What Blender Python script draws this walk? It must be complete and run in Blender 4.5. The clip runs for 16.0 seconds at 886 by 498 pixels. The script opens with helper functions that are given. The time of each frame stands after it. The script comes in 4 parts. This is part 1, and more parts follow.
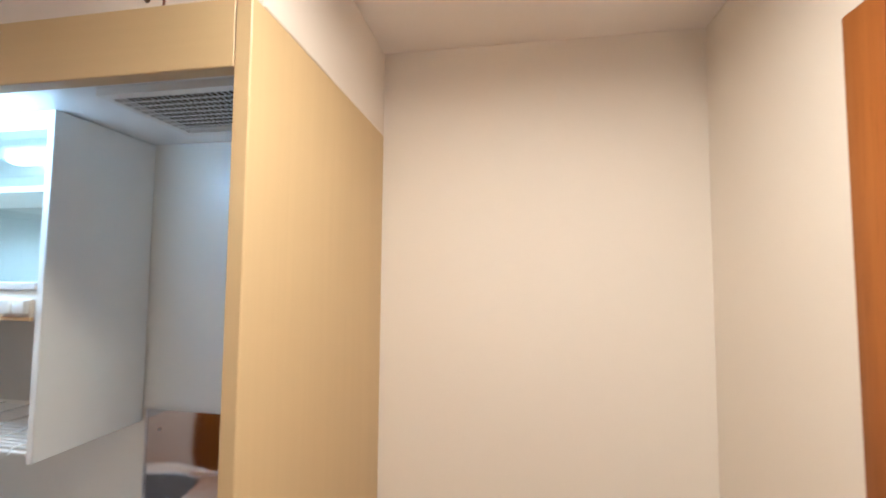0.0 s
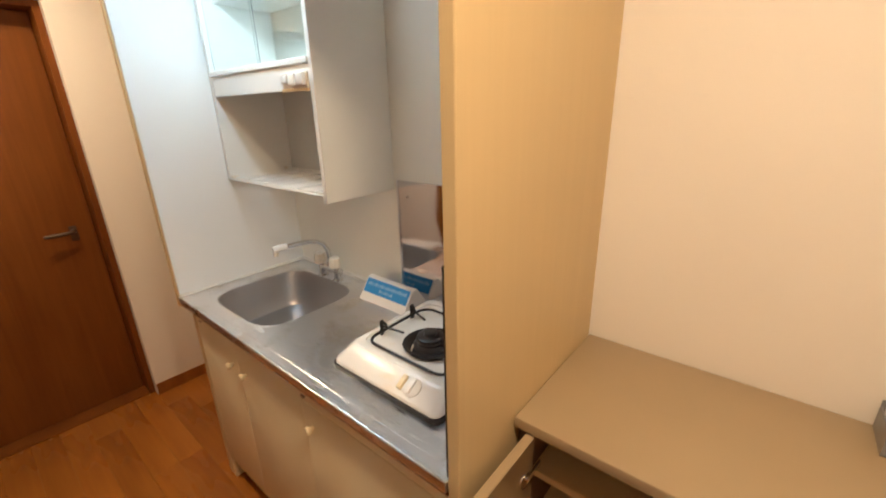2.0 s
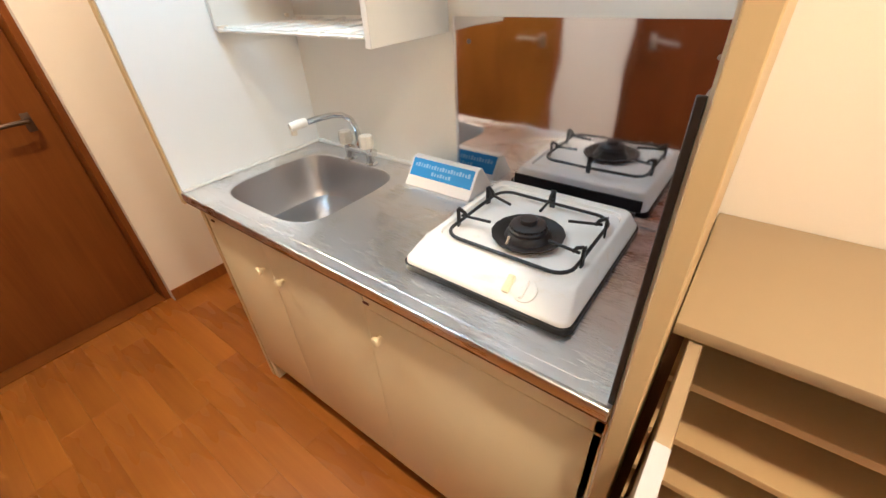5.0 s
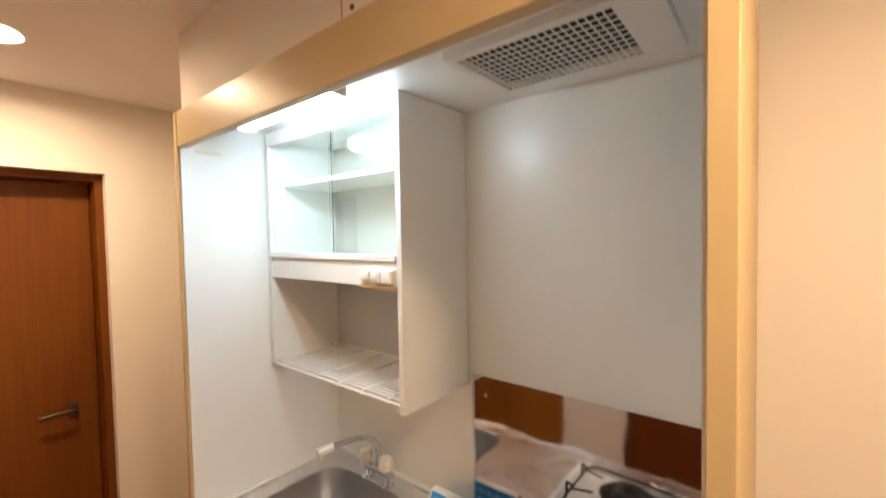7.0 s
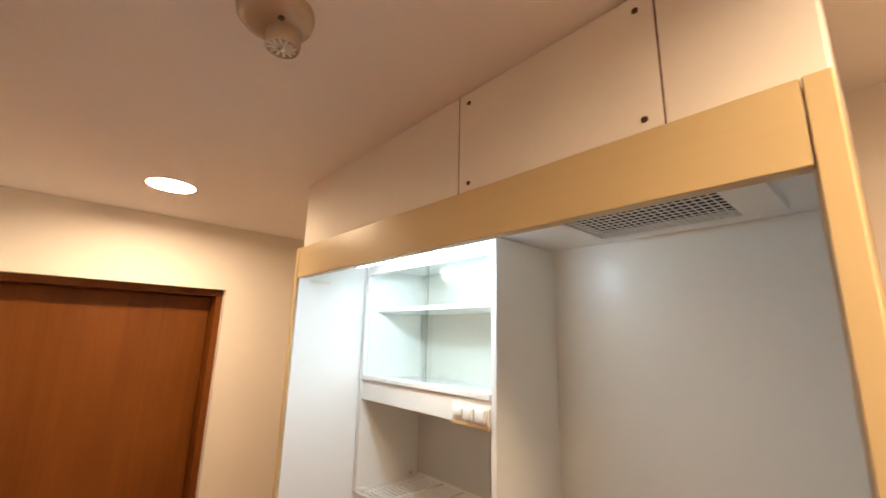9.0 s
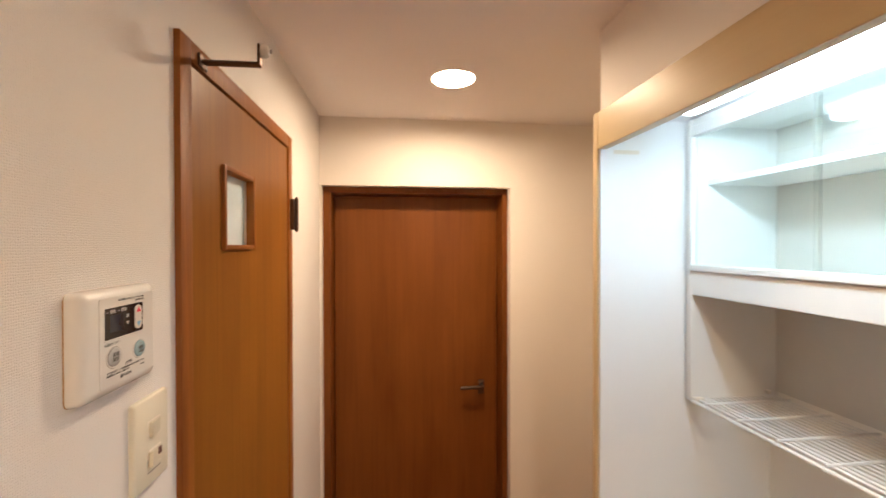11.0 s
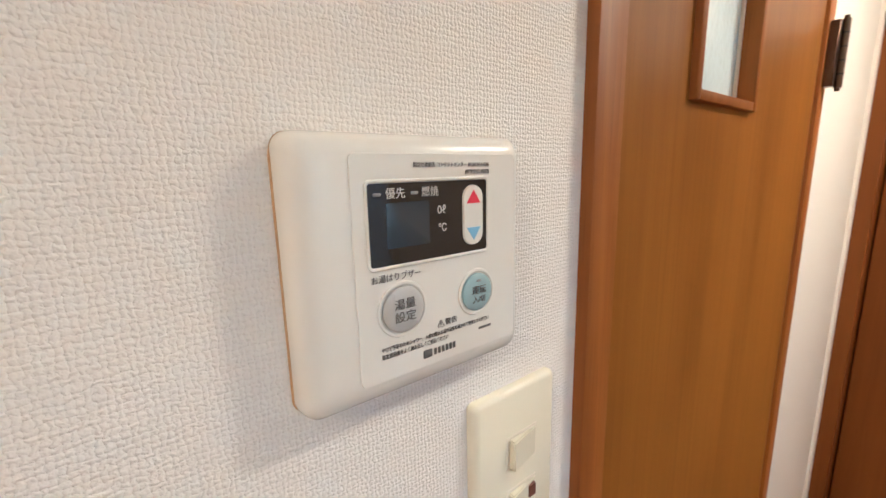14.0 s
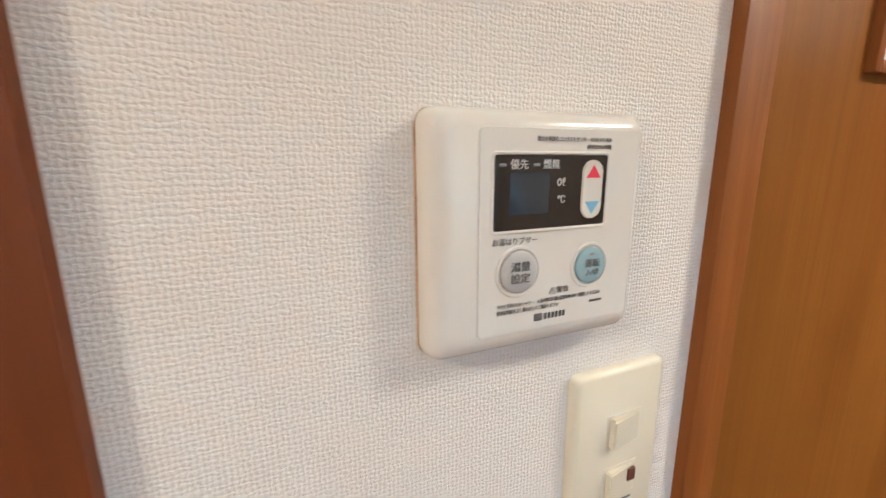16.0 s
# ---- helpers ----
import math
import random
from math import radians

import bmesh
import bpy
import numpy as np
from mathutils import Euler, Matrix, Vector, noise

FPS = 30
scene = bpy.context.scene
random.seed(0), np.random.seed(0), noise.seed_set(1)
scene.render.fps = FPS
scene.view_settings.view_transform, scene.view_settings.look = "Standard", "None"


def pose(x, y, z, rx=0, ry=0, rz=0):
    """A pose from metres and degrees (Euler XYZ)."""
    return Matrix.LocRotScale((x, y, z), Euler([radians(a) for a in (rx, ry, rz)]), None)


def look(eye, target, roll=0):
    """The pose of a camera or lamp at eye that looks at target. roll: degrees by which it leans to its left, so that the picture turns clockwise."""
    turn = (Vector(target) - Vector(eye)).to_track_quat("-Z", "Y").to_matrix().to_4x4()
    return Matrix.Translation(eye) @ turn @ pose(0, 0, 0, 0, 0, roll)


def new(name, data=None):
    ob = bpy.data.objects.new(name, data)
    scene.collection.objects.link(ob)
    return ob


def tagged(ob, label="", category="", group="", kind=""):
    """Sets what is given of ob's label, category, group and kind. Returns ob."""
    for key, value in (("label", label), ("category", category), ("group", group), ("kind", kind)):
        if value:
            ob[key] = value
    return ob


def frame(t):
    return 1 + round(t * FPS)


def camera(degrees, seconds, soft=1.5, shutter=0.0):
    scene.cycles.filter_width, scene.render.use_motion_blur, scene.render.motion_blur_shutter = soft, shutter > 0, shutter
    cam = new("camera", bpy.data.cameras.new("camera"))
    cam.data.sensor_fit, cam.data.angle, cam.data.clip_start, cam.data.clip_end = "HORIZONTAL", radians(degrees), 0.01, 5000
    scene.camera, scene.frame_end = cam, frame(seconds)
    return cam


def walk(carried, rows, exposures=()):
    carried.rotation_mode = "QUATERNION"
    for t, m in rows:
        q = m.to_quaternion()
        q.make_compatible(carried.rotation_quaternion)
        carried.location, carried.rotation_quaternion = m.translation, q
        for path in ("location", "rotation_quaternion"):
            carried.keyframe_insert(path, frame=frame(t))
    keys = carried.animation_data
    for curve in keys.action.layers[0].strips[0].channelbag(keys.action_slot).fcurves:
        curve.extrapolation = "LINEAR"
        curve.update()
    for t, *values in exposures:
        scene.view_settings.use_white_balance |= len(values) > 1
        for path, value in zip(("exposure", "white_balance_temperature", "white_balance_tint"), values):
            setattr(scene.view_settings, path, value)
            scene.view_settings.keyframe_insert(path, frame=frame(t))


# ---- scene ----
cam = camera(94.9, 16.0, 1.5, 0.35)
PATH = [
    (0, (-0.459, -0.361, 1.589), (1.511, -0.034, 1.708), 0.5),
    (0.5, (-0.424, -0.356, 1.507), (1.486, 0.235, 1.533), -0.9),
    (1, (-0.37, -0.359, 1.508), (1.411, 0.531, 1.316), 0.0),
    (1.5, (-0.365, -0.363, 1.478), (1.253, 0.734, 1.058), -0.6),
    (2, (-0.391, -0.336, 1.431), (1.061, 0.877, 0.78), -1.3),
    (2.5, (-0.397, -0.31, 1.374), (0.926, 0.921, 0.518), -1.9),
    (3, (-0.378, -0.248, 1.338), (0.855, 0.936, 0.3), -2.6),
    (3.2, (-0.376, -0.201, 1.328), (0.833, 0.943, 0.219), -2.7),
    (5.3, (-0.348, -0.035, 1.312), (0.96, 0.99, 0.199), -3.1),
    (5.5, (-0.342, -0.035, 1.354), (1.003, 1.032, 0.328), -3.4),
    (6, (-0.358, -0.037, 1.46), (1.106, 1.108, 0.722), -2.9),
    (6.5, (-0.378, -0.041, 1.538), (1.158, 1.176, 1.138), -2.2),
    (7, (-0.408, -0.048, 1.607), (1.147, 1.208, 1.537), -1.1),
    (7.5, (-0.433, -0.058, 1.655), (1.098, 1.213, 1.86), -0.3),
    (8, (-0.456, -0.061, 1.685), (1.022, 1.225, 2.09), 0.3),
    (8.2, (-0.463, -0.061, 1.692), (0.991, 1.235, 2.15), 0.3),
    (10.3, (-0.548, 0.086, 1.643), (0.161, 1.949, 1.8), 0.7),
    (10.5, (-0.547, 0.111, 1.631), (0.027, 2.025, 1.727), 0.5),
    (11, (-0.513, 0.216, 1.612), (-0.271, 2.202, 1.595), -0.1),
    (11.5, (-0.519, 0.337, 1.603), (-0.641, 2.33, 1.496), -0.6),
    (12, (-0.591, 0.454, 1.577), (-1.085, 2.384, 1.405), -1.3),
    (12.5, (-0.649, 0.515, 1.56), (-1.513, 2.303, 1.324), -1.9),
    (13, (-0.673, 0.558, 1.556), (-1.834, 2.16, 1.263), -1.7),
    (13.5, (-0.68, 0.611, 1.548), (-2.066, 2.012, 1.206), -1.5),
    (14, (-0.684, 0.631, 1.545), (-2.213, 1.865, 1.173), -1.4),
    (14.5, (-0.691, 0.65, 1.543), (-2.313, 1.751, 1.144), -1.1),
    (15, (-0.695, 0.658, 1.542), (-2.369, 1.67, 1.127), -0.6),
    (15.5, (-0.691, 0.648, 1.541), (-2.42, 1.564, 1.131), -0.6),
    (16, (-0.671, 0.613, 1.537), (-2.455, 1.419, 1.126), -0.3),
]
EXPOSURES = [
    (0.0, 0.1, 4350, 4), (0.5, 0.08, 4650, 5), (1.0, -0.08, 5600, 6), (1.5, -0.08, 5700, 8), (2.0, 0.15, 5400, 6), (3.0, 0.6, 4950, 3), (5.5, 0.88, 4950, 4), (6.5, 0.42, 5500, 8),
    (7.2, 0.15, 5800, 10), (8.2, 0.12, 5900, 10), (10.3, 0.22, 5400, 10), (11.0, 0.24, 5350, 10), (12.0, 0.36, 5000, 8), (12.5, 0.48, 4650, 5), (13.0, 0.54, 4550, 4), (14.0, 0.53, 4500, 3), (15.0, 0.48, 4500, 3), (16.0, 0.55, 4500, 3),
]
walk(cam, [(t, look(eye, target, roll)) for t, eye, target, roll in PATH], EXPOSURES)

# ---- world, light ----
scene.view_settings.exposure = 0.0
world = bpy.data.worlds.new("world")
world.use_nodes = True
world.node_tree.nodes["Background"].inputs[0].default_value = (1.0, 0.85, 0.7, 1)
world.node_tree.nodes["Background"].inputs[1].default_value = 0.02
scene.world = world

DOWNLIGHT = 317.0
DOWNLIGHT_COLOUR = (1.0, 0.675, 0.375)
TUBE = 42.0
TUBE_COLOUR = (0.84, 0.97, 1.0)

# ---- plan, in metres ----
CEIL = 2.178            # ceiling
Y_END = 2.044           # end wall
Y_NEAR = -0.82          # wall behind the shoe cabinet
X_NICHE = 0.565         # back wall of the niche
X_ALC = 0.50            # back wall of the alcove
Y_ALC = 1.20            # alcove's far side
Z_TOP = 0.83            # worktop
Z_ALC = 1.935           # alcove's ceiling
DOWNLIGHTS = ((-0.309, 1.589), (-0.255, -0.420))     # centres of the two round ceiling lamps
LEFT = pose(-0.853, 0.75, 0, 0, 0, -0.92)   # the left wall: its y runs along the wall, its x into the hall


# ---- mesh helpers ----
def add_box(bm, lo, hi, r=0.0, seg=2):
    made = bmesh.ops.create_cube(bm, size=1.0)["verts"]
    for v in made:
        v.co = Vector([(lo[i] + hi[i]) / 2 + v.co[i] * (hi[i] - lo[i]) for i in range(3)])
    if r:
        edges = list({e for v in made for e in v.link_edges})
        bmesh.ops.bevel(bm, geom=edges, offset=r, segments=seg, profile=0.5, affect="EDGES")
    return bm


def box(lo, hi, r=0.0, seg=2):
    return add_box(bmesh.new(), lo, hi, r, seg)


def add_cyl(bm, a, b, r, r2=None, n=24):
    a, b = Vector(a), Vector(b)
    turn = (b - a).to_track_quat("Z", "Y").to_matrix().to_4x4()
    bmesh.ops.create_cone(bm, cap_ends=True, segments=n, radius1=r, radius2=r if r2 is None else r2,
                          depth=(b - a).length, matrix=Matrix.Translation((a + b) / 2) @ turn)
    return bm


def cyl(a, b, r, r2=None, n=24):
    return add_cyl(bmesh.new(), a, b, r, r2, n)


def add_tube(bm, points, r, n=10, closed=False):
    pts = [Vector(p) for p in points]
    rings, count = [], len(pts)
    for i, p in enumerate(pts):
        before = pts[i - 1] if (i or closed) else p
        after = pts[(i + 1) % count] if (i < count - 1 or closed) else p
        way = (after - before).normalized()
        side = way.cross(Vector((0, 0, 1)))
        if side.length < 0.05:
            side = way.cross(Vector((1, 0.02, 0)))
        side.normalize()
        up = side.cross(way)
        rings.append([bm.verts.new(p + r * (math.cos(2 * math.pi * k / n) * side + math.sin(2 * math.pi * k / n) * up)) for k in range(n)])
    for i in range(count if closed else count - 1):
        a, b = rings[i], rings[(i + 1) % count]
        for k in range(n):
            bm.faces.new((a[k], a[(k + 1) % n], b[(k + 1) % n], b[k]))
    if not closed:
        bm.faces.new(rings[0][::-1])
        bm.faces.new(rings[-1])
    return bm


def tube(points, r, n=10, closed=False):
    return add_tube(bmesh.new(), points, r, n, closed)


def add_lathe(bm, profile, centre, n=32, axis="z", closed=True):
    """Turns (radius, height) pairs about an axis through centre."""
    c, rings = Vector(centre), []
    for r, h in profile:
        ring = []
        for k in range(n):
            a = 2 * math.pi * k / n
            u, v = r * math.cos(a), r * math.sin(a)
            ring.append(bm.verts.new(c + Vector({"z": (u, v, h), "x": (h, u, v), "y": (v, h, u)}[axis])))
        rings.append(ring)
    for a, b in zip(rings, rings[1:]):
        for k in range(n):
            bm.faces.new((a[k], a[(k + 1) % n], b[(k + 1) % n], b[k]))
    if closed:
        bm.faces.new(rings[0][::-1])
        bm.faces.new(rings[-1])
    return bm


def lathe(profile, centre, n=32, axis="z", closed=True):
    return add_lathe(bmesh.new(), profile, centre, n, axis, closed)


def arc(centre, r, a0, a1, plane, steps=8):
    out = []
    for k in range(steps + 1):
        a = radians(a0 + (a1 - a0) * k / steps)
        u, v = r * math.cos(a), r * math.sin(a)
        out.append(Vector(centre) + Vector({"xy": (u, v, 0), "xz": (u, 0, v), "yz": (0, u, v)}[plane]))
    return out


def rounded(x0, y0, x1, y1, r, z, steps=5):
    """A closed loop round a rounded rectangle."""
    out = []
    for cx, cy, a in ((x1 - r, y1 - r, 0), (x0 + r, y1 - r, 90), (x0 + r, y0 + r, 180), (x1 - r, y0 + r, 270)):
        for k in range(steps + 1):
            b = radians(a + 90 * k / steps)
            out.append(Vector((cx + r * math.cos(b), cy + r * math.sin(b), z)))
    return out


def finish(bm, name, material, smooth=True):
    bmesh.ops.recalc_face_normals(bm, faces=bm.faces)
    mesh = bpy.data.meshes.new(name)
    bm.to_mesh(mesh)
    bm.free()
    if material:
        mesh.materials.append(material)
    if smooth:
        mesh.polygons.foreach_set("use_smooth", [True] * len(mesh.polygons))
        mesh.set_sharp_from_angle(angle=radians(38))
    return mesh


def part(name, bm, material, parent=None, label="", smooth=True):
    ob = new(name, finish(bm, name, material, smooth))
    if parent:
        ob.parent = parent
    if label:
        ob["label"] = label
    return ob


def thing(name, label, category, m=None, group="", kind=""):
    ob = new(name)
    ob.empty_display_size = 0.05
    if m is not None:
        ob.matrix_world = m
    return tagged(ob, label, category, group, kind)


def structure(name, bm, material, label="", category="", m=None, smooth=False):
    ob = part(name, bm, material, None, smooth=smooth)
    if m is not None:
        ob.matrix_world = m
    return tagged(ob, label, category, "", "structure")


def writing(name, text, size, m, material, parent, label="", width=0.0, depth=0.00012):
    """Flat letters as a mesh under a thing; m is their pose in the thing's own space, centred."""
    curve = bpy.data.curves.new(name, "FONT")
    curve.body, curve.size, curve.extrude = text, size, depth
    curve.align_x, curve.align_y, curve.resolution_u = "CENTER", "CENTER", 3
    temp = new("letters_source", curve)
    bpy.context.view_layer.update()
    mesh = bpy.data.meshes.new_from_object(temp.evaluated_get(bpy.context.evaluated_depsgraph_get()))
    bpy.data.objects.remove(temp)
    mesh.name = name
    if width and mesh.vertices:
        xs = [v.co.x for v in mesh.vertices]
        k = width / max(1e-6, max(xs) - min(xs))
        for v in mesh.vertices:
            v.co.x *= k
    mesh.materials.clear()
    mesh.materials.append(material)
    ob = new(name, mesh)
    ob.parent = parent
    ob.matrix_local = m
    if label:
        ob["label"] = label
    return ob


# ---- materials ----
def material(name, colour, rough=0.5, metal=0.0, spec=0.5):
    mat = bpy.data.materials.new(name)
    mat.use_nodes = True
    shader = mat.node_tree.nodes["Principled BSDF"]
    shader.inputs["Base Color"].default_value = (*colour, 1)
    shader.inputs["Roughness"].default_value = rough
    shader.inputs["Metallic"].default_value = metal
    shader.inputs["Specular IOR Level"].default_value = spec
    return mat, mat.node_tree, shader


def coords(tree, scale, space="Object"):
    source = tree.nodes.new("ShaderNodeTexCoord")
    mapping = tree.nodes.new("ShaderNodeMapping")
    mapping.inputs["Scale"].default_value = scale
    tree.links.new(source.outputs[space], mapping.inputs["Vector"])
    return mapping.outputs["Vector"]


def noise_of(tree, vector, scale, detail=3.0, rough=0.55, distort=0.0):
    n = tree.nodes.new("ShaderNodeTexNoise")
    n.inputs["Scale"].default_value, n.inputs["Detail"].default_value = scale, detail
    n.inputs["Roughness"].default_value, n.inputs["Distortion"].default_value = rough, distort
    tree.links.new(vector, n.inputs["Vector"])
    return n.outputs["Fac"]


def ramp(tree, fac, stops):
    r = tree.nodes.new("ShaderNodeValToRGB")
    for i, (at, colour) in enumerate(stops):
        e = r.color_ramp.elements[i] if i < 2 else r.color_ramp.elements.new(at)
        e.position, e.color = at, (*colour, 1) if len(colour) == 3 else colour
    tree.links.new(fac, r.inputs["Fac"])
    return r.outputs["Color"]


def mixed(tree, a, b, fac, mode="MIX"):
    m = tree.nodes.new("ShaderNodeMix")
    m.data_type, m.blend_type = "RGBA", mode
    if isinstance(fac, float):
        m.inputs[0].default_value = fac
    else:
        tree.links.new(fac, m.inputs[0])
    for slot, value in ((6, a), (7, b)):
        if isinstance(value, tuple):
            m.inputs[slot].default_value = (*value, 1)
        else:
            tree.links.new(value, m.inputs[slot])
    return m.outputs[2]


def bumped(tree, shader, height, strength, distance):
    b = tree.nodes.new("ShaderNodeBump")
    b.inputs["Strength"].default_value, b.inputs["Distance"].default_value = strength, distance
    tree.links.new(height, b.inputs["Height"])
    tree.links.new(b.outputs["Normal"], shader.inputs["Normal"])


def spread(tree, fac, lo, hi):
    m = tree.nodes.new("ShaderNodeMapRange")
    m.inputs["To Min"].default_value, m.inputs["To Max"].default_value = lo, hi
    tree.links.new(fac, m.inputs["Value"])
    return m.outputs["Result"]


def summed(tree, a, b, op="ADD"):
    m = tree.nodes.new("ShaderNodeMath")
    m.operation = op
    for i, v in enumerate((a, b)):
        if isinstance(v, float):
            m.inputs[i].default_value = v
        else:
            tree.links.new(v, m.inputs[i])
    return m.outputs[0]


def wallpaper(name, colour, relief=1.0, flat=False):
    """Off-white vinyl wallpaper embossed like a coarse, uneven woven cloth; flat: for a level surface."""
    mat, tree, shader = material(name, colour, 0.66, 0, 0.3)

    def one(value, op):
        m = tree.nodes.new("ShaderNodeMath")
        m.operation = op
        tree.links.new(value, m.inputs[0])
        return m.outputs[0]

    place = tree.nodes.new("ShaderNodeSeparateXYZ")
    tree.links.new(coords(tree, (1, 1, 1)), place.inputs[0])
    across = place.outputs["X"] if flat else summed(tree, place.outputs["X"], place.outputs["Y"])
    along = place.outputs["Y"] if flat else place.outputs["Z"]
    waves = []
    for value, pitch, size in ((across, 0.0025, 250.0), (along, 0.0027, 210.0)):
        stray = summed(tree, noise_of(tree, coords(tree, (size, size, size * 1.25)), 1.0, 2.0, 0.6), 5.4, "MULTIPLY")
        waves.append(one(summed(tree, summed(tree, value, math.pi / pitch, "MULTIPLY"), stray), "SINE"))
    over = summed(tree, summed(tree, waves[0], waves[1], "MULTIPLY"), 0.34, "MULTIPLY")
    weft = summed(tree, one(waves[1], "ABSOLUTE"), summed(tree, over, 0.64), "MULTIPLY")
    warp = summed(tree, one(waves[0], "ABSOLUTE"), summed(tree, 0.50, over, "SUBTRACT"), "MULTIPLY")
    weave = summed(tree, summed(tree, weft, warp), summed(tree, weft, warp, "MULTIPLY"), "SUBTRACT")
    fluff = noise_of(tree, coords(tree, (900, 900, 1100)), 1.0, 2.0)
    stain = noise_of(tree, coords(tree, (1.6, 1.6, 1.1)), 1.0, 4.0)
    tone = mixed(tree, tuple(c * 0.95 for c in colour), tuple(min(1, c * 1.03) for c in colour), stain)
    # hollows of the weave are darkened: their shade is put into the colour
    pitted = mixed(tree, tone, tuple(c * 0.88 for c in colour), ramp(tree, weave, ((0.10, (0.7, 0.7, 0.7)), (0.36, (0, 0, 0)))))
    tree.links.new(pitted, shader.inputs["Base Color"])
    bumped(tree, shader, summed(tree, weave, summed(tree, fluff, 0.14, "MULTIPLY")), 0.75 * relief, 0.00075)
    return mat


def wood(name, dark, light, along, rough=0.35, grain=1.0, vary=False):
    """Wood veneer with fine streaks along one axis ("x", "y" or "z")."""
    mat, tree, shader = material(name, light, rough, 0, 0.26)
    long_, short = 1.6, 55.0
    scale = {"x": (long_, short, short), "y": (short, long_, short), "z": (short, short, long_)}[along]
    v = coords(tree, scale)
    fine = noise_of(tree, v, 1.0, 5.0, 0.6, 0.6)
    pore = noise_of(tree, coords(tree, tuple(s * 7 for s in scale)), 1.0, 3.0, 0.6)
    broad = noise_of(tree, coords(tree, tuple(1.3 if s == long_ else 5.0 for s in scale)), 1.0, 3.0, 0.5, 0.3)
    mix = summed(tree, summed(tree, fine, 0.38, "MULTIPLY"), summed(tree, broad, 0.62, "MULTIPLY"))
    colour = ramp(tree, mix, ((0.36, dark), (0.62, light)))
    colour = mixed(tree, colour, tuple(c * 0.6 for c in dark), summed(tree, ramp(tree, pore, ((0.55, (0, 0, 0)), (0.75, (1, 1, 1)))), 0.25 * grain, "MULTIPLY"))
    if vary:
        info = tree.nodes.new("ShaderNodeObjectInfo")
        colour = mixed(tree, colour, ramp(tree, info.outputs["Random"], ((0.0, tuple(c * 0.72 for c in dark)), (1.0, tuple(min(1, c * 1.25) for c in light)))), 0.26)
    tree.links.new(colour, shader.inputs["Base Color"])
    tree.links.new(spread(tree, broad, rough - 0.07, rough + 0.1), shader.inputs["Roughness"])
    bumped(tree, shader, pore, 0.12, 0.0005)
    return mat


def plastic(name, colour, rough=0.35, wear=0.06, metal=0.0, scale=9.0, patch=0.08):
    """Painted or moulded surface with faint staining."""
    mat, tree, shader = material(name, colour, rough, metal)
    stain = noise_of(tree, coords(tree, (scale,) * 3), 1.0, 5.0, 0.6)
    fine = noise_of(tree, coords(tree, (scale * 40,) * 3), 1.0, 2.0)
    tree.links.new(mixed(tree, tuple(c * (1 - wear) for c in colour), tuple(min(1, c * (1 + wear)) for c in colour), stain), shader.inputs["Base Color"])
    tree.links.new(spread(tree, stain, max(0.02, rough - patch), rough + patch), shader.inputs["Roughness"])
    bumped(tree, shader, fine, 0.05, 0.0003)
    return mat


def steel(name, colour, rough, streak, wave=0.0, along="y"):
    """Stainless steel with brushed streaks and slow waves."""
    mat, tree, shader = material(name, colour, rough, 1.0)
    scale = {"y": (900, 14, 900), "z": (900, 900, 14), "x": (14, 900, 900)}[along]
    line = noise_of(tree, coords(tree, scale), 1.0, 3.0)
    blot = noise_of(tree, coords(tree, (7, 7, 7)), 1.0, 4.0)
    tree.links.new(spread(tree, summed(tree, summed(tree, line, 0.5, "MULTIPLY"), summed(tree, blot, 0.5, "MULTIPLY")), max(0.01, rough - streak), rough + streak), shader.inputs["Roughness"])
    slow = noise_of(tree, coords(tree, (9, 9, 6)), 1.0, 1.0)
    bumped(tree, shader, summed(tree, slow, summed(tree, line, 0.002, "MULTIPLY")), 1.0, wave)
    return mat


def glow(name, colour, strength):
    mat = bpy.data.materials.new(name)
    mat.use_nodes = True
    tree = mat.node_tree
    tree.nodes.remove(tree.nodes["Principled BSDF"])
    e = tree.nodes.new("ShaderNodeEmission")
    e.inputs[0].default_value, e.inputs[1].default_value = (*colour, 1), strength
    tree.links.new(e.outputs[0], tree.nodes["Material Output"].inputs[0])
    return mat


PAPER = wallpaper("wallpaper", (0.84, 0.81, 0.765))
PAPER_SOFT = wallpaper("wallpaper_soft", (0.83, 0.785, 0.72), 0.25)
CEILING = wallpaper("ceiling_paper", (0.90, 0.86, 0.835), 0.3, True)
DOOR_WOOD = wood("door_wood", (0.188, 0.067, 0.007), (0.285, 0.114, 0.012), "z", 0.38)
NEAR_WOOD = wood("near_door_wood", (0.105, 0.026, 0.005), (0.155, 0.042, 0.007), "z", 0.38)
END_WOOD = wood("end_door_wood", (0.142, 0.041, 0.004), (0.200, 0.064, 0.007), "z", 0.36)
CASING_WOOD = wood("casing_wood", (0.195, 0.060, 0.007), (0.33, 0.118, 0.015), "z", 0.5, 1.8)
PANEL_WOOD = wood("panel_laminate", (0.585, 0.455, 0.245), (0.62, 0.485, 0.262), "z", 0.40, 0.15)
LINTEL_WOOD = wood("lintel_laminate", (0.585, 0.455, 0.245), (0.62, 0.485, 0.262), "y", 0.32, 0.15)
FLOOR_WOOD = wood("floor_wood", (0.225, 0.070, 0.007), (0.345, 0.124, 0.013), "y", 0.27, 0.6, True)
CABINET = plastic("cabinet_laminate", (0.82, 0.735, 0.49), 0.45, 0.04)
SHOE_TOP = plastic("shoe_cabinet_laminate", (0.355, 0.27, 0.16), 0.42, 0.04)
# inner boards of the shoe cabinet: the shade between shelves is put into this brown
SHELF_SHADE = plastic("shelf_shade", (0.11, 0.055, 0.025), 0.5, 0.08)
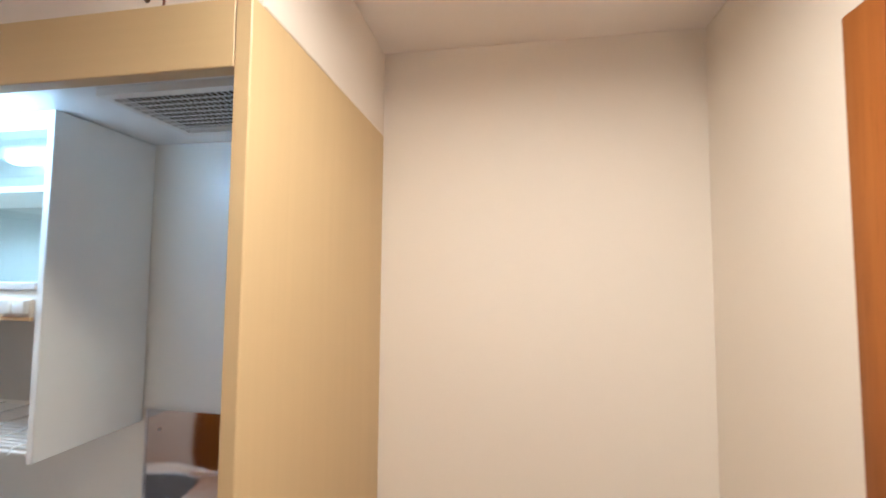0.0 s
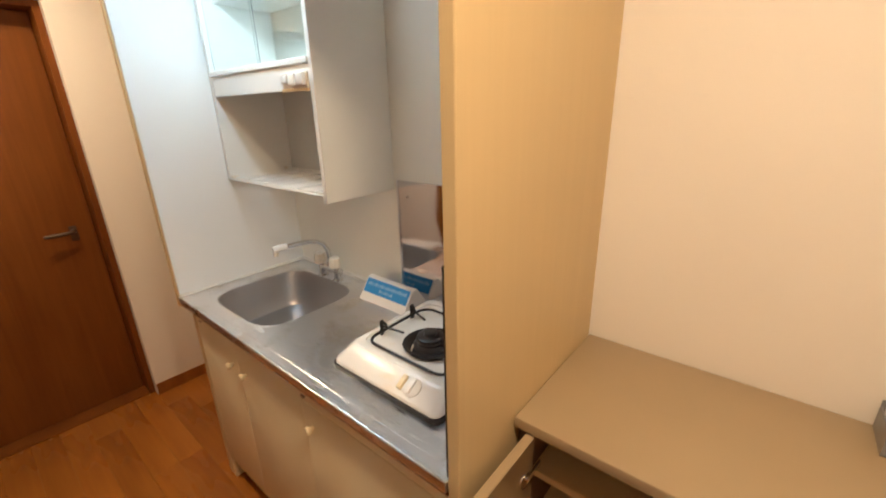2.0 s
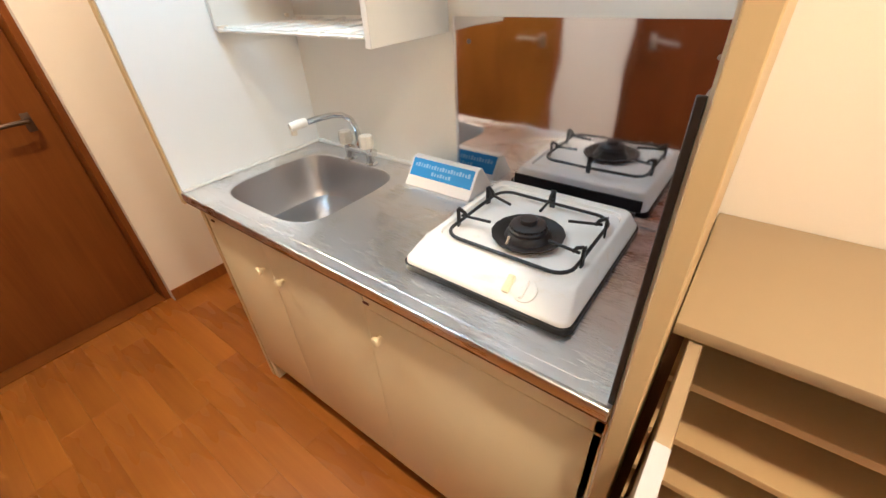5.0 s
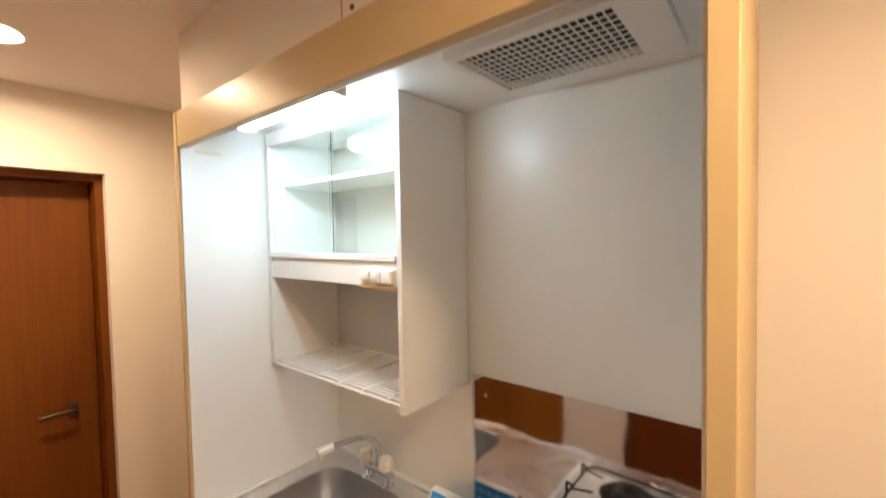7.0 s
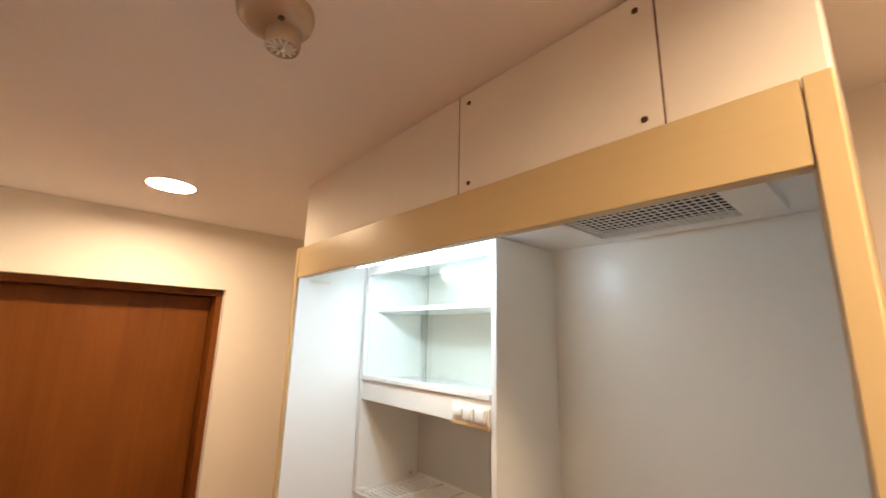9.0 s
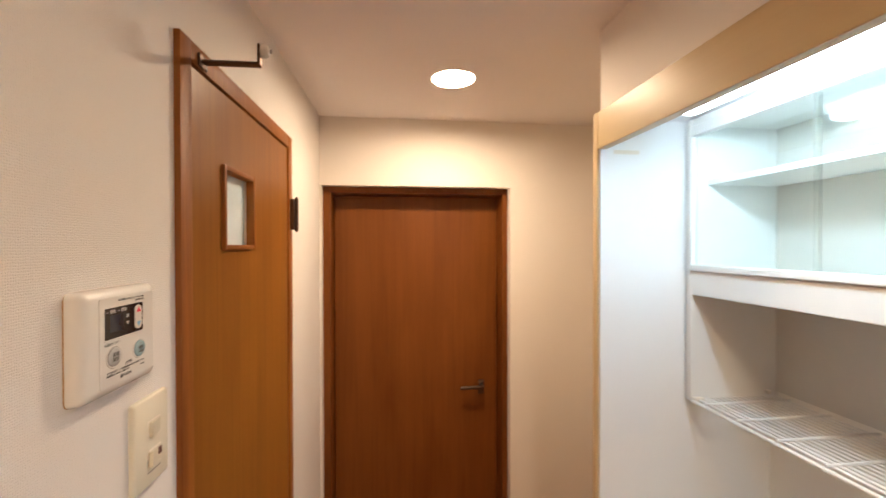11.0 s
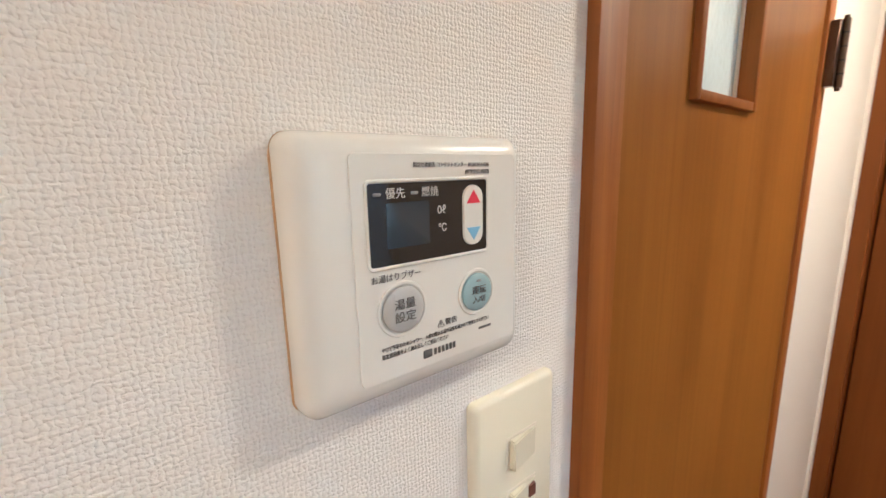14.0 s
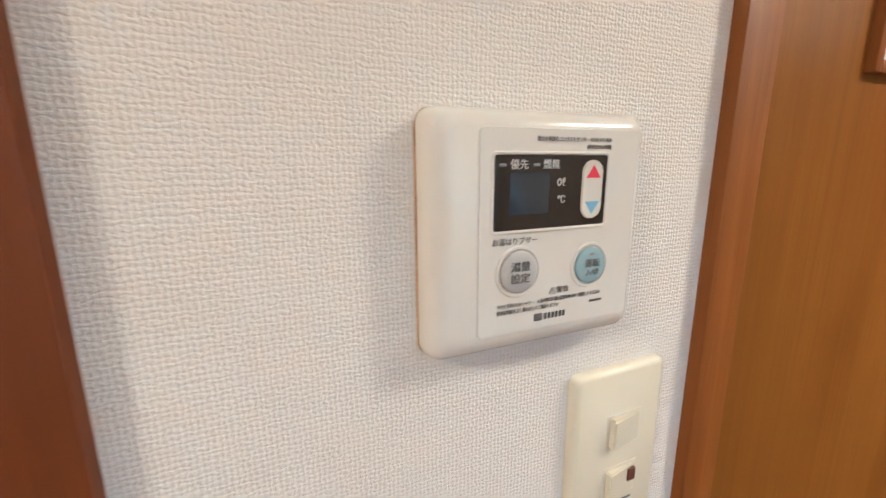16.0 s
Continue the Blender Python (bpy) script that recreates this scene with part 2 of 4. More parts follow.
DOOR_LINING = plastic("brown_door_lining", (0.20, 0.13, 0.065), 0.24, 0.12, 0.0, 5.0, 0.05)
SHELF = plastic("shelf_laminate", (0.60, 0.42, 0.20), 0.45, 0.06)
AGED_PANEL = plastic("aged_white_panel", (0.86, 0.835, 0.75), 0.30, 0.035, 0.0, 2.6, 0.03)
WHITE_PANEL = plastic("white_panel", (0.84, 0.845, 0.82), 0.30, 0.015, 0.0, 3.0, 0.015)
WHITE = plastic("white_paint", (0.80, 0.79, 0.74), 0.33, 0.03)
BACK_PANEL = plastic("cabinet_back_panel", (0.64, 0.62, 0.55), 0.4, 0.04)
ENAMEL, tree_, shader_ = material("white_enamel", (0.82, 0.81, 0.78), 0.18)
spill_ = noise_of(tree_, coords(tree_, (26, 14, 26)), 1.0, 5.0, 0.62, 0.4)
tree_.links.new(mixed(tree_, (0.83, 0.82, 0.79), (0.74, 0.64, 0.47), ramp(tree_, spill_, ((0.56, (0, 0, 0)), (0.78, (0.7, 0.7, 0.7))))), shader_.inputs["Base Color"])
tree_.links.new(spread(tree_, spill_, 0.12, 0.34), shader_.inputs["Roughness"])
PEARL = plastic("pearl_plastic", (0.50, 0.41, 0.31), 0.12, 0.08, 0.25)
CREAM = plastic("cream_plastic", (0.78, 0.72, 0.60), 0.3, 0.04)
KNOB = plastic("ivory_knob", (0.80, 0.70, 0.46), 0.3, 0.05)
BLACK = plastic("black_enamel", (0.014, 0.013, 0.013), 0.38, 0.2)
BURNER = plastic("burner_iron", (0.030, 0.026, 0.026), 0.36, 0.3)
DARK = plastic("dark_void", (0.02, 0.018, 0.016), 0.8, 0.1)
RUBBER = plastic("rubber", (0.72, 0.68, 0.6), 0.6, 0.08)
BROWN = plastic("brown_strip", (0.12, 0.045, 0.03), 0.45, 0.1)
BRONZE = plastic("bronze_metal", (0.10, 0.065, 0.045), 0.38, 0.2, 0.8)
DULL_METAL = plastic("dull_bronze_metal", (0.13, 0.088, 0.062), 0.52, 0.12, 0.9)
NICKEL = plastic("satin_nickel", (0.52, 0.46, 0.40), 0.33, 0.1, 1.0)
CHROME = plastic("chrome", (0.78, 0.78, 0.78), 0.08, 0.03, 1.0)
STEEL_TOP = steel("worktop_steel", (0.79, 0.795, 0.81), 0.29, 0.16, 0.00025)
# the worktop's steel again, its colour darkened for the shade down in the bowl
STEEL_BOWL_SHADE = steel("bowl_shade_steel", (0.55, 0.55, 0.565), 0.33, 0.10, 0.0006)
STEEL_PLATE = steel("splash_steel", (0.68, 0.655, 0.66), 0.06, 0.03, 0.0010, "z")
BLUE = plastic("blue_print", (0.03, 0.27, 0.66), 0.45, 0.04)
EDGE_TAPE = plastic("grey_edge_tape", (0.52, 0.50, 0.50), 0.5, 0.08)
PALE_BLUE = plastic("pale_blue_print", (0.27, 0.50, 0.76), 0.5, 0.04)
CARD = plastic("white_card", (0.82, 0.80, 0.77), 0.5, 0.02)
INK = plastic("grey_ink", (0.13, 0.125, 0.12), 0.6, 0.05)
PALE_INK = plastic("pale_ink", (0.62, 0.62, 0.60), 0.5, 0.03)
DIGITS = plastic("digit_glass", (0.026, 0.037, 0.056), 0.10, 0.1)
SCREEN = plastic("dark_screen", (0.012, 0.010, 0.012), 0.07, 0.1)
LAMP_GREY = plastic("lamp_window_grey", (0.22, 0.22, 0.23), 0.3, 0.05)
GREY_KEY = plastic("grey_key", (0.50, 0.50, 0.49), 0.28, 0.04)
BLUE_KEY = plastic("blue_grey_key", (0.33, 0.46, 0.50), 0.25, 0.04)
RED = plastic("red_mark", (0.72, 0.03, 0.07), 0.4, 0.03)
SKY_MARK = plastic("blue_mark", (0.22, 0.46, 0.68), 0.4, 0.03)
REMOTE = plastic("remote_plastic", (0.76, 0.745, 0.695), 0.24, 0.02)
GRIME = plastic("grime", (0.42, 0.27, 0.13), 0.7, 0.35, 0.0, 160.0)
SWITCH = plastic("switch_plastic", (0.76, 0.72, 0.58), 0.24, 0.02)
SHINE = glow("lamp_glow", DOWNLIGHT_COLOUR, DOWNLIGHT * 0.86)
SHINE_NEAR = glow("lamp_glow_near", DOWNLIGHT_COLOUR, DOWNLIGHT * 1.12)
TUBE_GLOW = glow("tube_glow", TUBE_COLOUR, TUBE)

GLASS, tree_, shader_ = material("clear_glass", (0.96, 1.0, 0.98), 0.02)
shader_.inputs["Transmission Weight"].default_value = 1.0
shader_.inputs["IOR"].default_value = 1.45
FROST, tree_, shader_ = material("frosted_glass", (0.74, 0.88, 0.95), 0.13, 0, 0.8)
bumped(tree_, shader_, noise_of(tree_, coords(tree_, (120, 120, 120)), 1.0, 2.0), 0.4, 0.002)


# ---- structure ----
def hall():
    structure("floor", box((-1.3, -1.2, -0.12), (0.8, 2.5, -0.012)), BROWN, "brown wooden board floor of the hall", "floor")
    bm = box((-1.2, -1.0, CEIL + 0.07), (0.8, 2.4, CEIL + 0.16))
    half = 0.12
    cells = [(x - half, y - half, x + half, y + half) for x, y in DOWNLIGHTS]
    rows = sorted(cells, key=lambda c: c[1])
    y = -1.0
    for x0, y0, x1, y1 in rows:
        add_box(bm, (-1.2, y, CEIL), (0.8, y0, CEIL + 0.02))
        add_box(bm, (-1.2, y0, CEIL), (x0, y1, CEIL + 0.02))
        add_box(bm, (x1, y0, CEIL), (0.8, y1, CEIL + 0.02))
        cx, cy, hole, square = (x0 + x1) / 2, (y0 + y1) / 2, [], []
        for k in range(64):
            a = 2 * math.pi * k / 64
            c, d = math.cos(a), math.sin(a)
            far = half / max(abs(c), abs(d))
            hole.append((bm.verts.new((cx + 0.0725 * c, cy + 0.0725 * d, CEIL)), bm.verts.new((cx + 0.0725 * c, cy + 0.0725 * d, CEIL + 0.05))))
            square.append(bm.verts.new((cx + far * c, cy + far * d, CEIL)))
        for k in range(64):
            j = (k + 1) % 64
            bm.faces.new((square[k], square[j], hole[j][0], hole[k][0]))
            bm.faces.new((hole[k][0], hole[j][0], hole[j][1], hole[k][1]))
        y = y1
    add_box(bm, (-1.2, y, CEIL), (0.8, 2.4, CEIL + 0.02))
    structure("ceiling", bm, CEILING, "off-white papered ceiling of the hall", "ceiling")

    # left wall with two door openings: the door by the remote control, and one nearer the room
    bm = bmesh.new()
    add_box(bm, (-0.12, -1.8, 0), (0, -0.83, CEIL))
    add_box(bm, (-0.12, -0.83, 1.925), (0, -0.225, CEIL))
    add_box(bm, (-0.12, -0.225, 0), (0, 0.16, CEIL))
    add_box(bm, (-0.12, 0.16, 1.925), (0, 0.775, CEIL))
    add_box(bm, (-0.12, 0.775, 0), (0, 1.42, CEIL))
    structure("wall_left", bm, PAPER, "white embossed wallpaper wall with two wooden doors", "wall", LEFT)

    # end wall: an opening from the left wall to x = 0.022
    bm = box((0.022, Y_END, 0), (0.75, Y_END + 0.19, CEIL))
    add_box(bm, (-0.9, Y_END, 1.878), (0.022, Y_END + 0.19, CEIL))
    add_box(bm, (-0.95, Y_END, 0), (-0.826, Y_END + 0.19, 1.878))
    structure("wall_end", bm, PAPER_SOFT, "off-white papered end wall round a brown door", "wall")

    structure("wall_niche", box((X_NICHE, Y_NEAR - 0.1, 0), (X_NICHE + 0.1, 0.0, CEIL)), PAPER_SOFT, "off-white papered wall above the shoe cabinet", "wall")
    structure("wall_nook", box((0.62, 1.226, 0), (0.72, Y_END, CEIL)), PAPER_SOFT, "off-white papered wall beside the kitchenette", "wall")
    bm = box((0.155, Y_NEAR - 0.12, 0), (X_NICHE, Y_NEAR, CEIL))
    add_box(bm, (-0.62, Y_NEAR - 0.12, 1.94), (0.155, Y_NEAR, CEIL))
    add_box(bm, (-1.0, Y_NEAR - 0.12, 0), (-0.62, Y_NEAR, CEIL))
    structure("wall_near", bm, PAPER_SOFT, "off-white papered wall with a wooden door", "wall")
    # the papered block above the kitchenette
    structure("wall_above_kitchenette", box((0.032, -0.028, 1.9535), (0.62, 1.240, CEIL), 0.004, 2), PAPER_SOFT, "off-white papered wall above the kitchenette", "wall")
    # skirting
    bm = box((0.024, Y_END - 0.007, 0), (0.62, Y_END, 0.064), 0.002, 1)
    structure("baseboard_end", bm, CASING_WOOD, "low brown wooden skirting board", "baseboard")
    bm = bmesh.new()
    add_box(bm, (0, -0.225, 0), (0.008, 0.125, 0.06), 0.002, 1)
    add_box(bm, (0, 0.81, 0), (0.008, 1.26, 0.06), 0.002, 1)
    structure("baseboard_left", bm, CASING_WOOD, "low brown wooden skirting board", "baseboard", LEFT)


def lever(parent, name, m, material_):
    """A door lever: a plate, a neck and a bent handle; x out of the door, y along the handle."""
    ob = part(name, box((0, -0.014, -0.035), (0.006, 0.014, 0.035), 0.003), material_, parent, "satin metal door lever")
    part("lever_arm", tube([(0, 0, 0.012), (0.03, 0, 0.012), (0.042, 0.006, 0.012), (0.046, 0.02, 0.012), (0.047, 0.06, 0.012), (0.046, 0.108, 0.011)], 0.0085), material_, ob)
    ob.matrix_local = m
    return ob


def end_door():
    door = thing("door_end", "closed reddish-brown wooden door set back in the end wall", "door", pose(0, 0, 0), kind="structure")
    part("door_leaf", box((-0.79, 2.185, 0.006), (-0.006, 2.219, 1.848), 0.002, 1), END_WOOD, door)
    bm = box((-0.826, Y_END + 0.042, 0), (-0.793, 2.232, 1.878), 0.002, 1)
    part("jamb", bm, END_WOOD, door)
    part("jamb", box((-0.004, Y_END + 0.042, 0), (0.022, 2.232, 1.878), 0.002, 1), END_WOOD, door)
    part("head", box((-0.793, Y_END + 0.042, 1.850), (-0.004, 2.232, 1.878), 0.001, 1), END_WOOD, door)
    part("backing", box((-0.82, 2.225, 0), (0.02, 2.24, 1.87)), DARK, door)
    lever(door, "door_handle", pose(-0.085, 2.185, 0.915, 0, 0, -90) @ Matrix.Scale(-1, 4, (0, 1, 0)), DULL_METAL)
    structure("threshold", box((-0.793, 2.09, 0.0), (-0.004, 2.19, 0.005)), END_WOOD, "dark wooden threshold under the end door", "threshold")


def plain_door(name, label, y0, y1, top, window=False):
    """A veneered door and its casing, in the left wall's own space."""
    door = thing(name, label, "door", LEFT, kind="structure")
    w, out = 0.036, 0.010
    wood_ = CASING_WOOD if window else NEAR_WOOD
    part("casing", box((-0.10, y0, 0), (out, y0 + w, top), 0.0014), wood_, door)
    part("casing", box((-0.10, y1 - w, 0), (out, y1, top), 0.0014), wood_, door)
    part("casing_head", box((-0.10, y0 + w, top - w), (out - 0.0004, y1 - w, top), 0.0014), wood_, door)
    a, b, t = y0 + w + 0.003, y1 - w - 0.003, top - w - 0.004
    if window:
        wy0, wy1, wz0, wz1 = 0.300, 0.468, 1.604, 1.771
        bm = bmesh.new()
        add_box(bm, (-0.029, a, 0.006), (0.005, wy0, t))
        add_box(bm, (-0.029, wy1, 0.006), (0.005, b, t))
        add_box(bm, (-0.029, wy0, 0.006), (0.005, wy1, wz0))
        add_box(bm, (-0.029, wy0, wz1), (0.005, wy1, t))
        bmesh.ops.remove_doubles(bm, verts=bm.verts, dist=0.0001)
        part("door_leaf", bm, DOOR_WOOD, door)
        win = part("window_frame", box((-0.020, wy0, wz0), (0.012, wy0 + 0.010, wz1), 0.0015), CASING_WOOD, door, "small wooden frame round the door's glass")
        part("frame_side", box((-0.020, wy1 - 0.010, wz0), (0.012, wy1, wz1), 0.0015), CASING_WOOD, win)
        part("frame_top", box((-0.020, wy0 + 0.010, wz1 - 0.010), (0.0116, wy1 - 0.010, wz1), 0.0015), CASING_WOOD, win)
        part("sill", box((-0.020, wy0 + 0.010, wz0), (0.0116, wy1 - 0.010, wz0 + 0.010), 0.0015), CASING_WOOD, win)
        part("pane", box((-0.015, wy0 + 0.009, wz0 + 0.009), (-0.010, wy1 - 0.009, wz1 - 0.009)), FROST, win, "pale frosted glass pane")
        for yb in (wy0 + 0.010, wy1 - 0.0135):
            part("glazing_bead", box((-0.010, yb, wz0 + 0.010), (-0.006, yb + 0.0035, wz1 - 0.010), 0.001, 1), CREAM, win)
    else:
        part("door_leaf", box((-0.029, a, 0.006), (0.005, b, t), 0.0015, 1), NEAR_WOOD, door)
    part("backing", box((-0.11, y0 + 0.01, 0), (-0.10, y1 - 0.01, top - 0.01)), DARK, door)
    return door


def hinge(door, y, z0, z1):
    h = part("hinge", cyl((0.026, y, z0), (0.026, y, z1), 0.0055, n=14), BRONZE, door, "dark bronze butt hinge")
    part("hinge_leaf", box((0.0102, y - 0.018, z0 + 0.002), (0.0225, y + 0.003, z1 - 0.002), 0.001, 1), BRONZE, h)
    part("hinge_pin", cyl((0.026, y, z0 - 0.005), (0.026, y, z1 + 0.005), 0.0035, n=12), BRONZE, h)
    for z in (z0 + (z1 - z0) * 0.2, z0 + (z1 - z0) * 0.4, z0 + (z1 - z0) * 0.6, z0 + (z1 - z0) * 0.8):
        part("knuckle", cyl((0.026, y, z - 0.001), (0.026, y, z + 0.001), 0.0059, n=14), DARK, h)


def doors():
    side = plain_door("door_side", "closed orange-brown wooden door with a small window", 0.144, 0.800, 1.95, True)
    hinge(side, 0.790, 1.66, 1.76)
    hinge(side, 0.790, 0.25, 0.35)
    lever(side, "door_handle", pose(0.005, 0.243, 0.985), NICKEL)
    near = plain_door("door_near", "closed reddish-brown wooden door in the papered wall", -0.86, -0.204, 1.95)
    hinge(near, -0.849, 0.25, 0.35)
    lever(near, "door_handle", pose(0.005, -0.305, 0.985) @ Matrix.Scale(-1, 4, (0, 1, 0)), NICKEL)
    # door in the near wall
    room = thing("door_room", "closed orange-brown wooden door beside the shoe cabinet", "door", pose(0, Y_NEAR, 0), kind="structure")
    part("casing", box((0.093, -0.12, 0), (0.155, 0.016, 1.94), 0.003), CASING_WOOD, room)
    part("casing", box((-0.62, -0.12, 0), (-0.558, 0.016, 1.94), 0.003), CASING_WOOD, room)
    part("casing_head", box((-0.558, -0.12, 1.878), (0.093, 0.0155, 1.94), 0.003), CASING_WOOD, room)
    part("door_leaf", box((-0.555, -0.075, 0.006), (0.090, -0.042, 1.874), 0.002, 1), DOOR_WOOD, room)
    lever(room, "door_handle", pose(-0.50, -0.042, 0.93, 0, 0, 90) @ Matrix.Scale(-1, 4, (0, 1, 0)), NICKEL)
    # the stay that sticks out over the side door
    stay = thing("door_stay", "dark metal door stay with a worn rubber tip above the door", "door stay", LEFT)
    part("arm", box((0.012, 0.205, 1.925), (0.108, 0.221, 1.930), 0.001, 1), BRONZE, stay)
    part("plate", box((0.0102, 0.198, 1.917), (0.014, 0.228, 1.938), 0.001, 1), BRONZE, stay)
    part("upturn", box((0.104, 0.205, 1.929), (0.108, 0.221, 1.962), 0.001, 1), BRONZE, stay)
    tip = part("rubber_tip", lathe(((0.006, 0), (0.0105, 0.002), (0.0115, 0.008), (0.009, 0.014), (0.004, 0.016)), (0.108, 0.213, 1.951), 20, "x"), RUBBER, stay, "worn off-white rubber buffer")
    part("screw", lathe(((0.0035, 0), (0.0035, 0.0015)), (0.124, 0.213, 1.951), 12, "x"), BRONZE, tip)


# ---- kitchenette: surround ----
def surround():
    structure("kitchenette_panel_near", box((0.006, -0.028, 0), (X_NICHE, -0.004, 1.953), 0.0015, 1), PANEL_WOOD, "tall yellow-beige wood-grain side panel of the kitchenette", "panel")
    structure("kitchenette_lining_near", box((0.020, -0.004, 0), (X_ALC, 0.0, Z_ALC)), WHITE_PANEL, "white laminate lining of the kitchenette", "panel")
    bm = box((0.006, 1.206, Z_TOP - 0.036), (0.62, 1.226, 1.953), 0.0015, 1)
    add_box(bm, (0.043, 1.206, 0), (0.62, 1.226, Z_TOP - 0.0365))
    structure("kitchenette_panel_far", bm, PANEL_WOOD, "tall yellow-beige wood-grain side panel of the kitchenette", "panel")
    structure("kitchenette_lining_far", box((0.012, Y_ALC, Z_TOP - 0.036), (X_ALC, 1.206, Z_ALC)), WHITE_PANEL, "glossy white laminate wall beside the sink", "panel")
    structure("kitchenette_back", box((X_ALC, -0.004, 0), (X_ALC + 0.04, 1.206, Z_ALC)), AGED_PANEL, "white laminate back wall of the kitchenette", "wall")
    structure("kitchenette_ceiling", box((0.031, -0.004, Z_ALC), (X_ALC + 0.04, 1.206, Z_ALC + 0.03)), WHITE_PANEL, "white panel ceiling of the kitchenette", "ceiling")
    structure("kitchenette_lintel", box((0.0075, -0.0025, 1.858), (0.031, 1.2055, 1.953), 0.0012, 1), LINTEL_WOOD, "yellow-beige wood-grain lintel over the kitchenette", "lintel")

    tape = thing("tape_piece", "small yellowed tape piece stuck on the white kitchenette lining", "tape", pose(0, 0, 0))
    part("strip", box((0.048, Y_ALC - 0.0009, 1.846), (0.118, Y_ALC - 0.0001, 1.856)), CREAM, tape)

    hatch = thing("access_panel", "papered access panel with four screws above the kitchenette", "access panel", pose(0.032, 0, 0))
    part("cover", box((-0.004, 0.131, 1.9605), (-0.0002, 0.511, 2.174), 0.001, 1), PAPER_SOFT, hatch)
    part("bottom_edge", box((-0.0046, 0.130, 1.958), (-0.0002, 0.512, 1.9605)), BROWN, hatch)
    part("side_edge", box((-0.0036, 0.1293, 1.9605), (-0.0002, 0.1308, 2.174)), BROWN, hatch)
    part("side_edge", box((-0.0036, 0.5112, 1.9605), (-0.0002, 0.5127, 2.174)), BROWN, hatch)
    for y in (0.155, 0.484):
        for z in (1.979, 2.150):
            screw = part("screw", lathe(((0.0048, 0), (0.0042, -0.0016), (0.002, -0.0024)), (-0.004, y, z), 16, "x"), DULL_METAL, hatch)
            part("slot", box((-0.0072, y - 0.0035, z - 0.0006), (-0.0064, y + 0.0035, z + 0.0006)), DARK, screw)


def vent():
    v = thing("ceiling_vent", "white plastic extractor fan grille in the kitchenette ceiling", "vent", pose(0, 0, Z_ALC))
    x0, x1, y0, y1 = 0.175, 0.405, 0.065, 0.414
    gx0, gx1, gy0, gy1 = 0.194, 0.386, 0.128, 0.398
    bm = bmesh.new()
    for lo, hi in (((x0, y0), (x1, gy0)), ((x0, gy1), (x1, y1)), ((x0, gy0), (gx0, gy1)), ((gx1, gy0), (x1, gy1))):
        add_box(bm, (lo[0], lo[1], -0.016), (hi[0], hi[1], -0.0005))
    part("frame", bm, WHITE, v)
    part("dark_duct", box((gx0, gy0, -0.0015), (gx1, gy1, -0.0006)), DARK, v)
    rows, cols = 10, 21
    for i in range(1, rows):
        x = gx0 + (gx1 - gx0) * i / rows
        part("slat", box((x - 0.0021, gy0, -0.0155), (x + 0.0021, gy1, -0.0149)), WHITE, v)
    for j in range(1, cols):
        y = gy0 + (gy1 - gy0) * j / cols
        part("cross_slat", box((gx0, y - 0.0014, -0.0152), (gx1, y + 0.0014, -0.0148)), WHITE, v)


def tube_lamp():
    lamp = thing("kitchenette_lamp", "white batten lamp with a lit cool-white cover under the lintel", "lamp", pose(0, 0, 0))
    part("batten", box((0.046, 0.598, 1.9145), (0.110, 0.992, Z_ALC - 0.001), 0.003), WHITE, lamp)
    part("cover", box((0.055, 0.608, 1.873), (0.101, 0.982, 1.914), 0.016, 5), TUBE_GLOW, lamp, "glowing cool-white lamp cover")
    for y0, y1 in ((0.599, 0.6075), (0.9825, 0.991)):
        part("end_cap", box((0.051, y0, 1.880), (0.105, y1, 1.914), 0.003), WHITE, lamp)


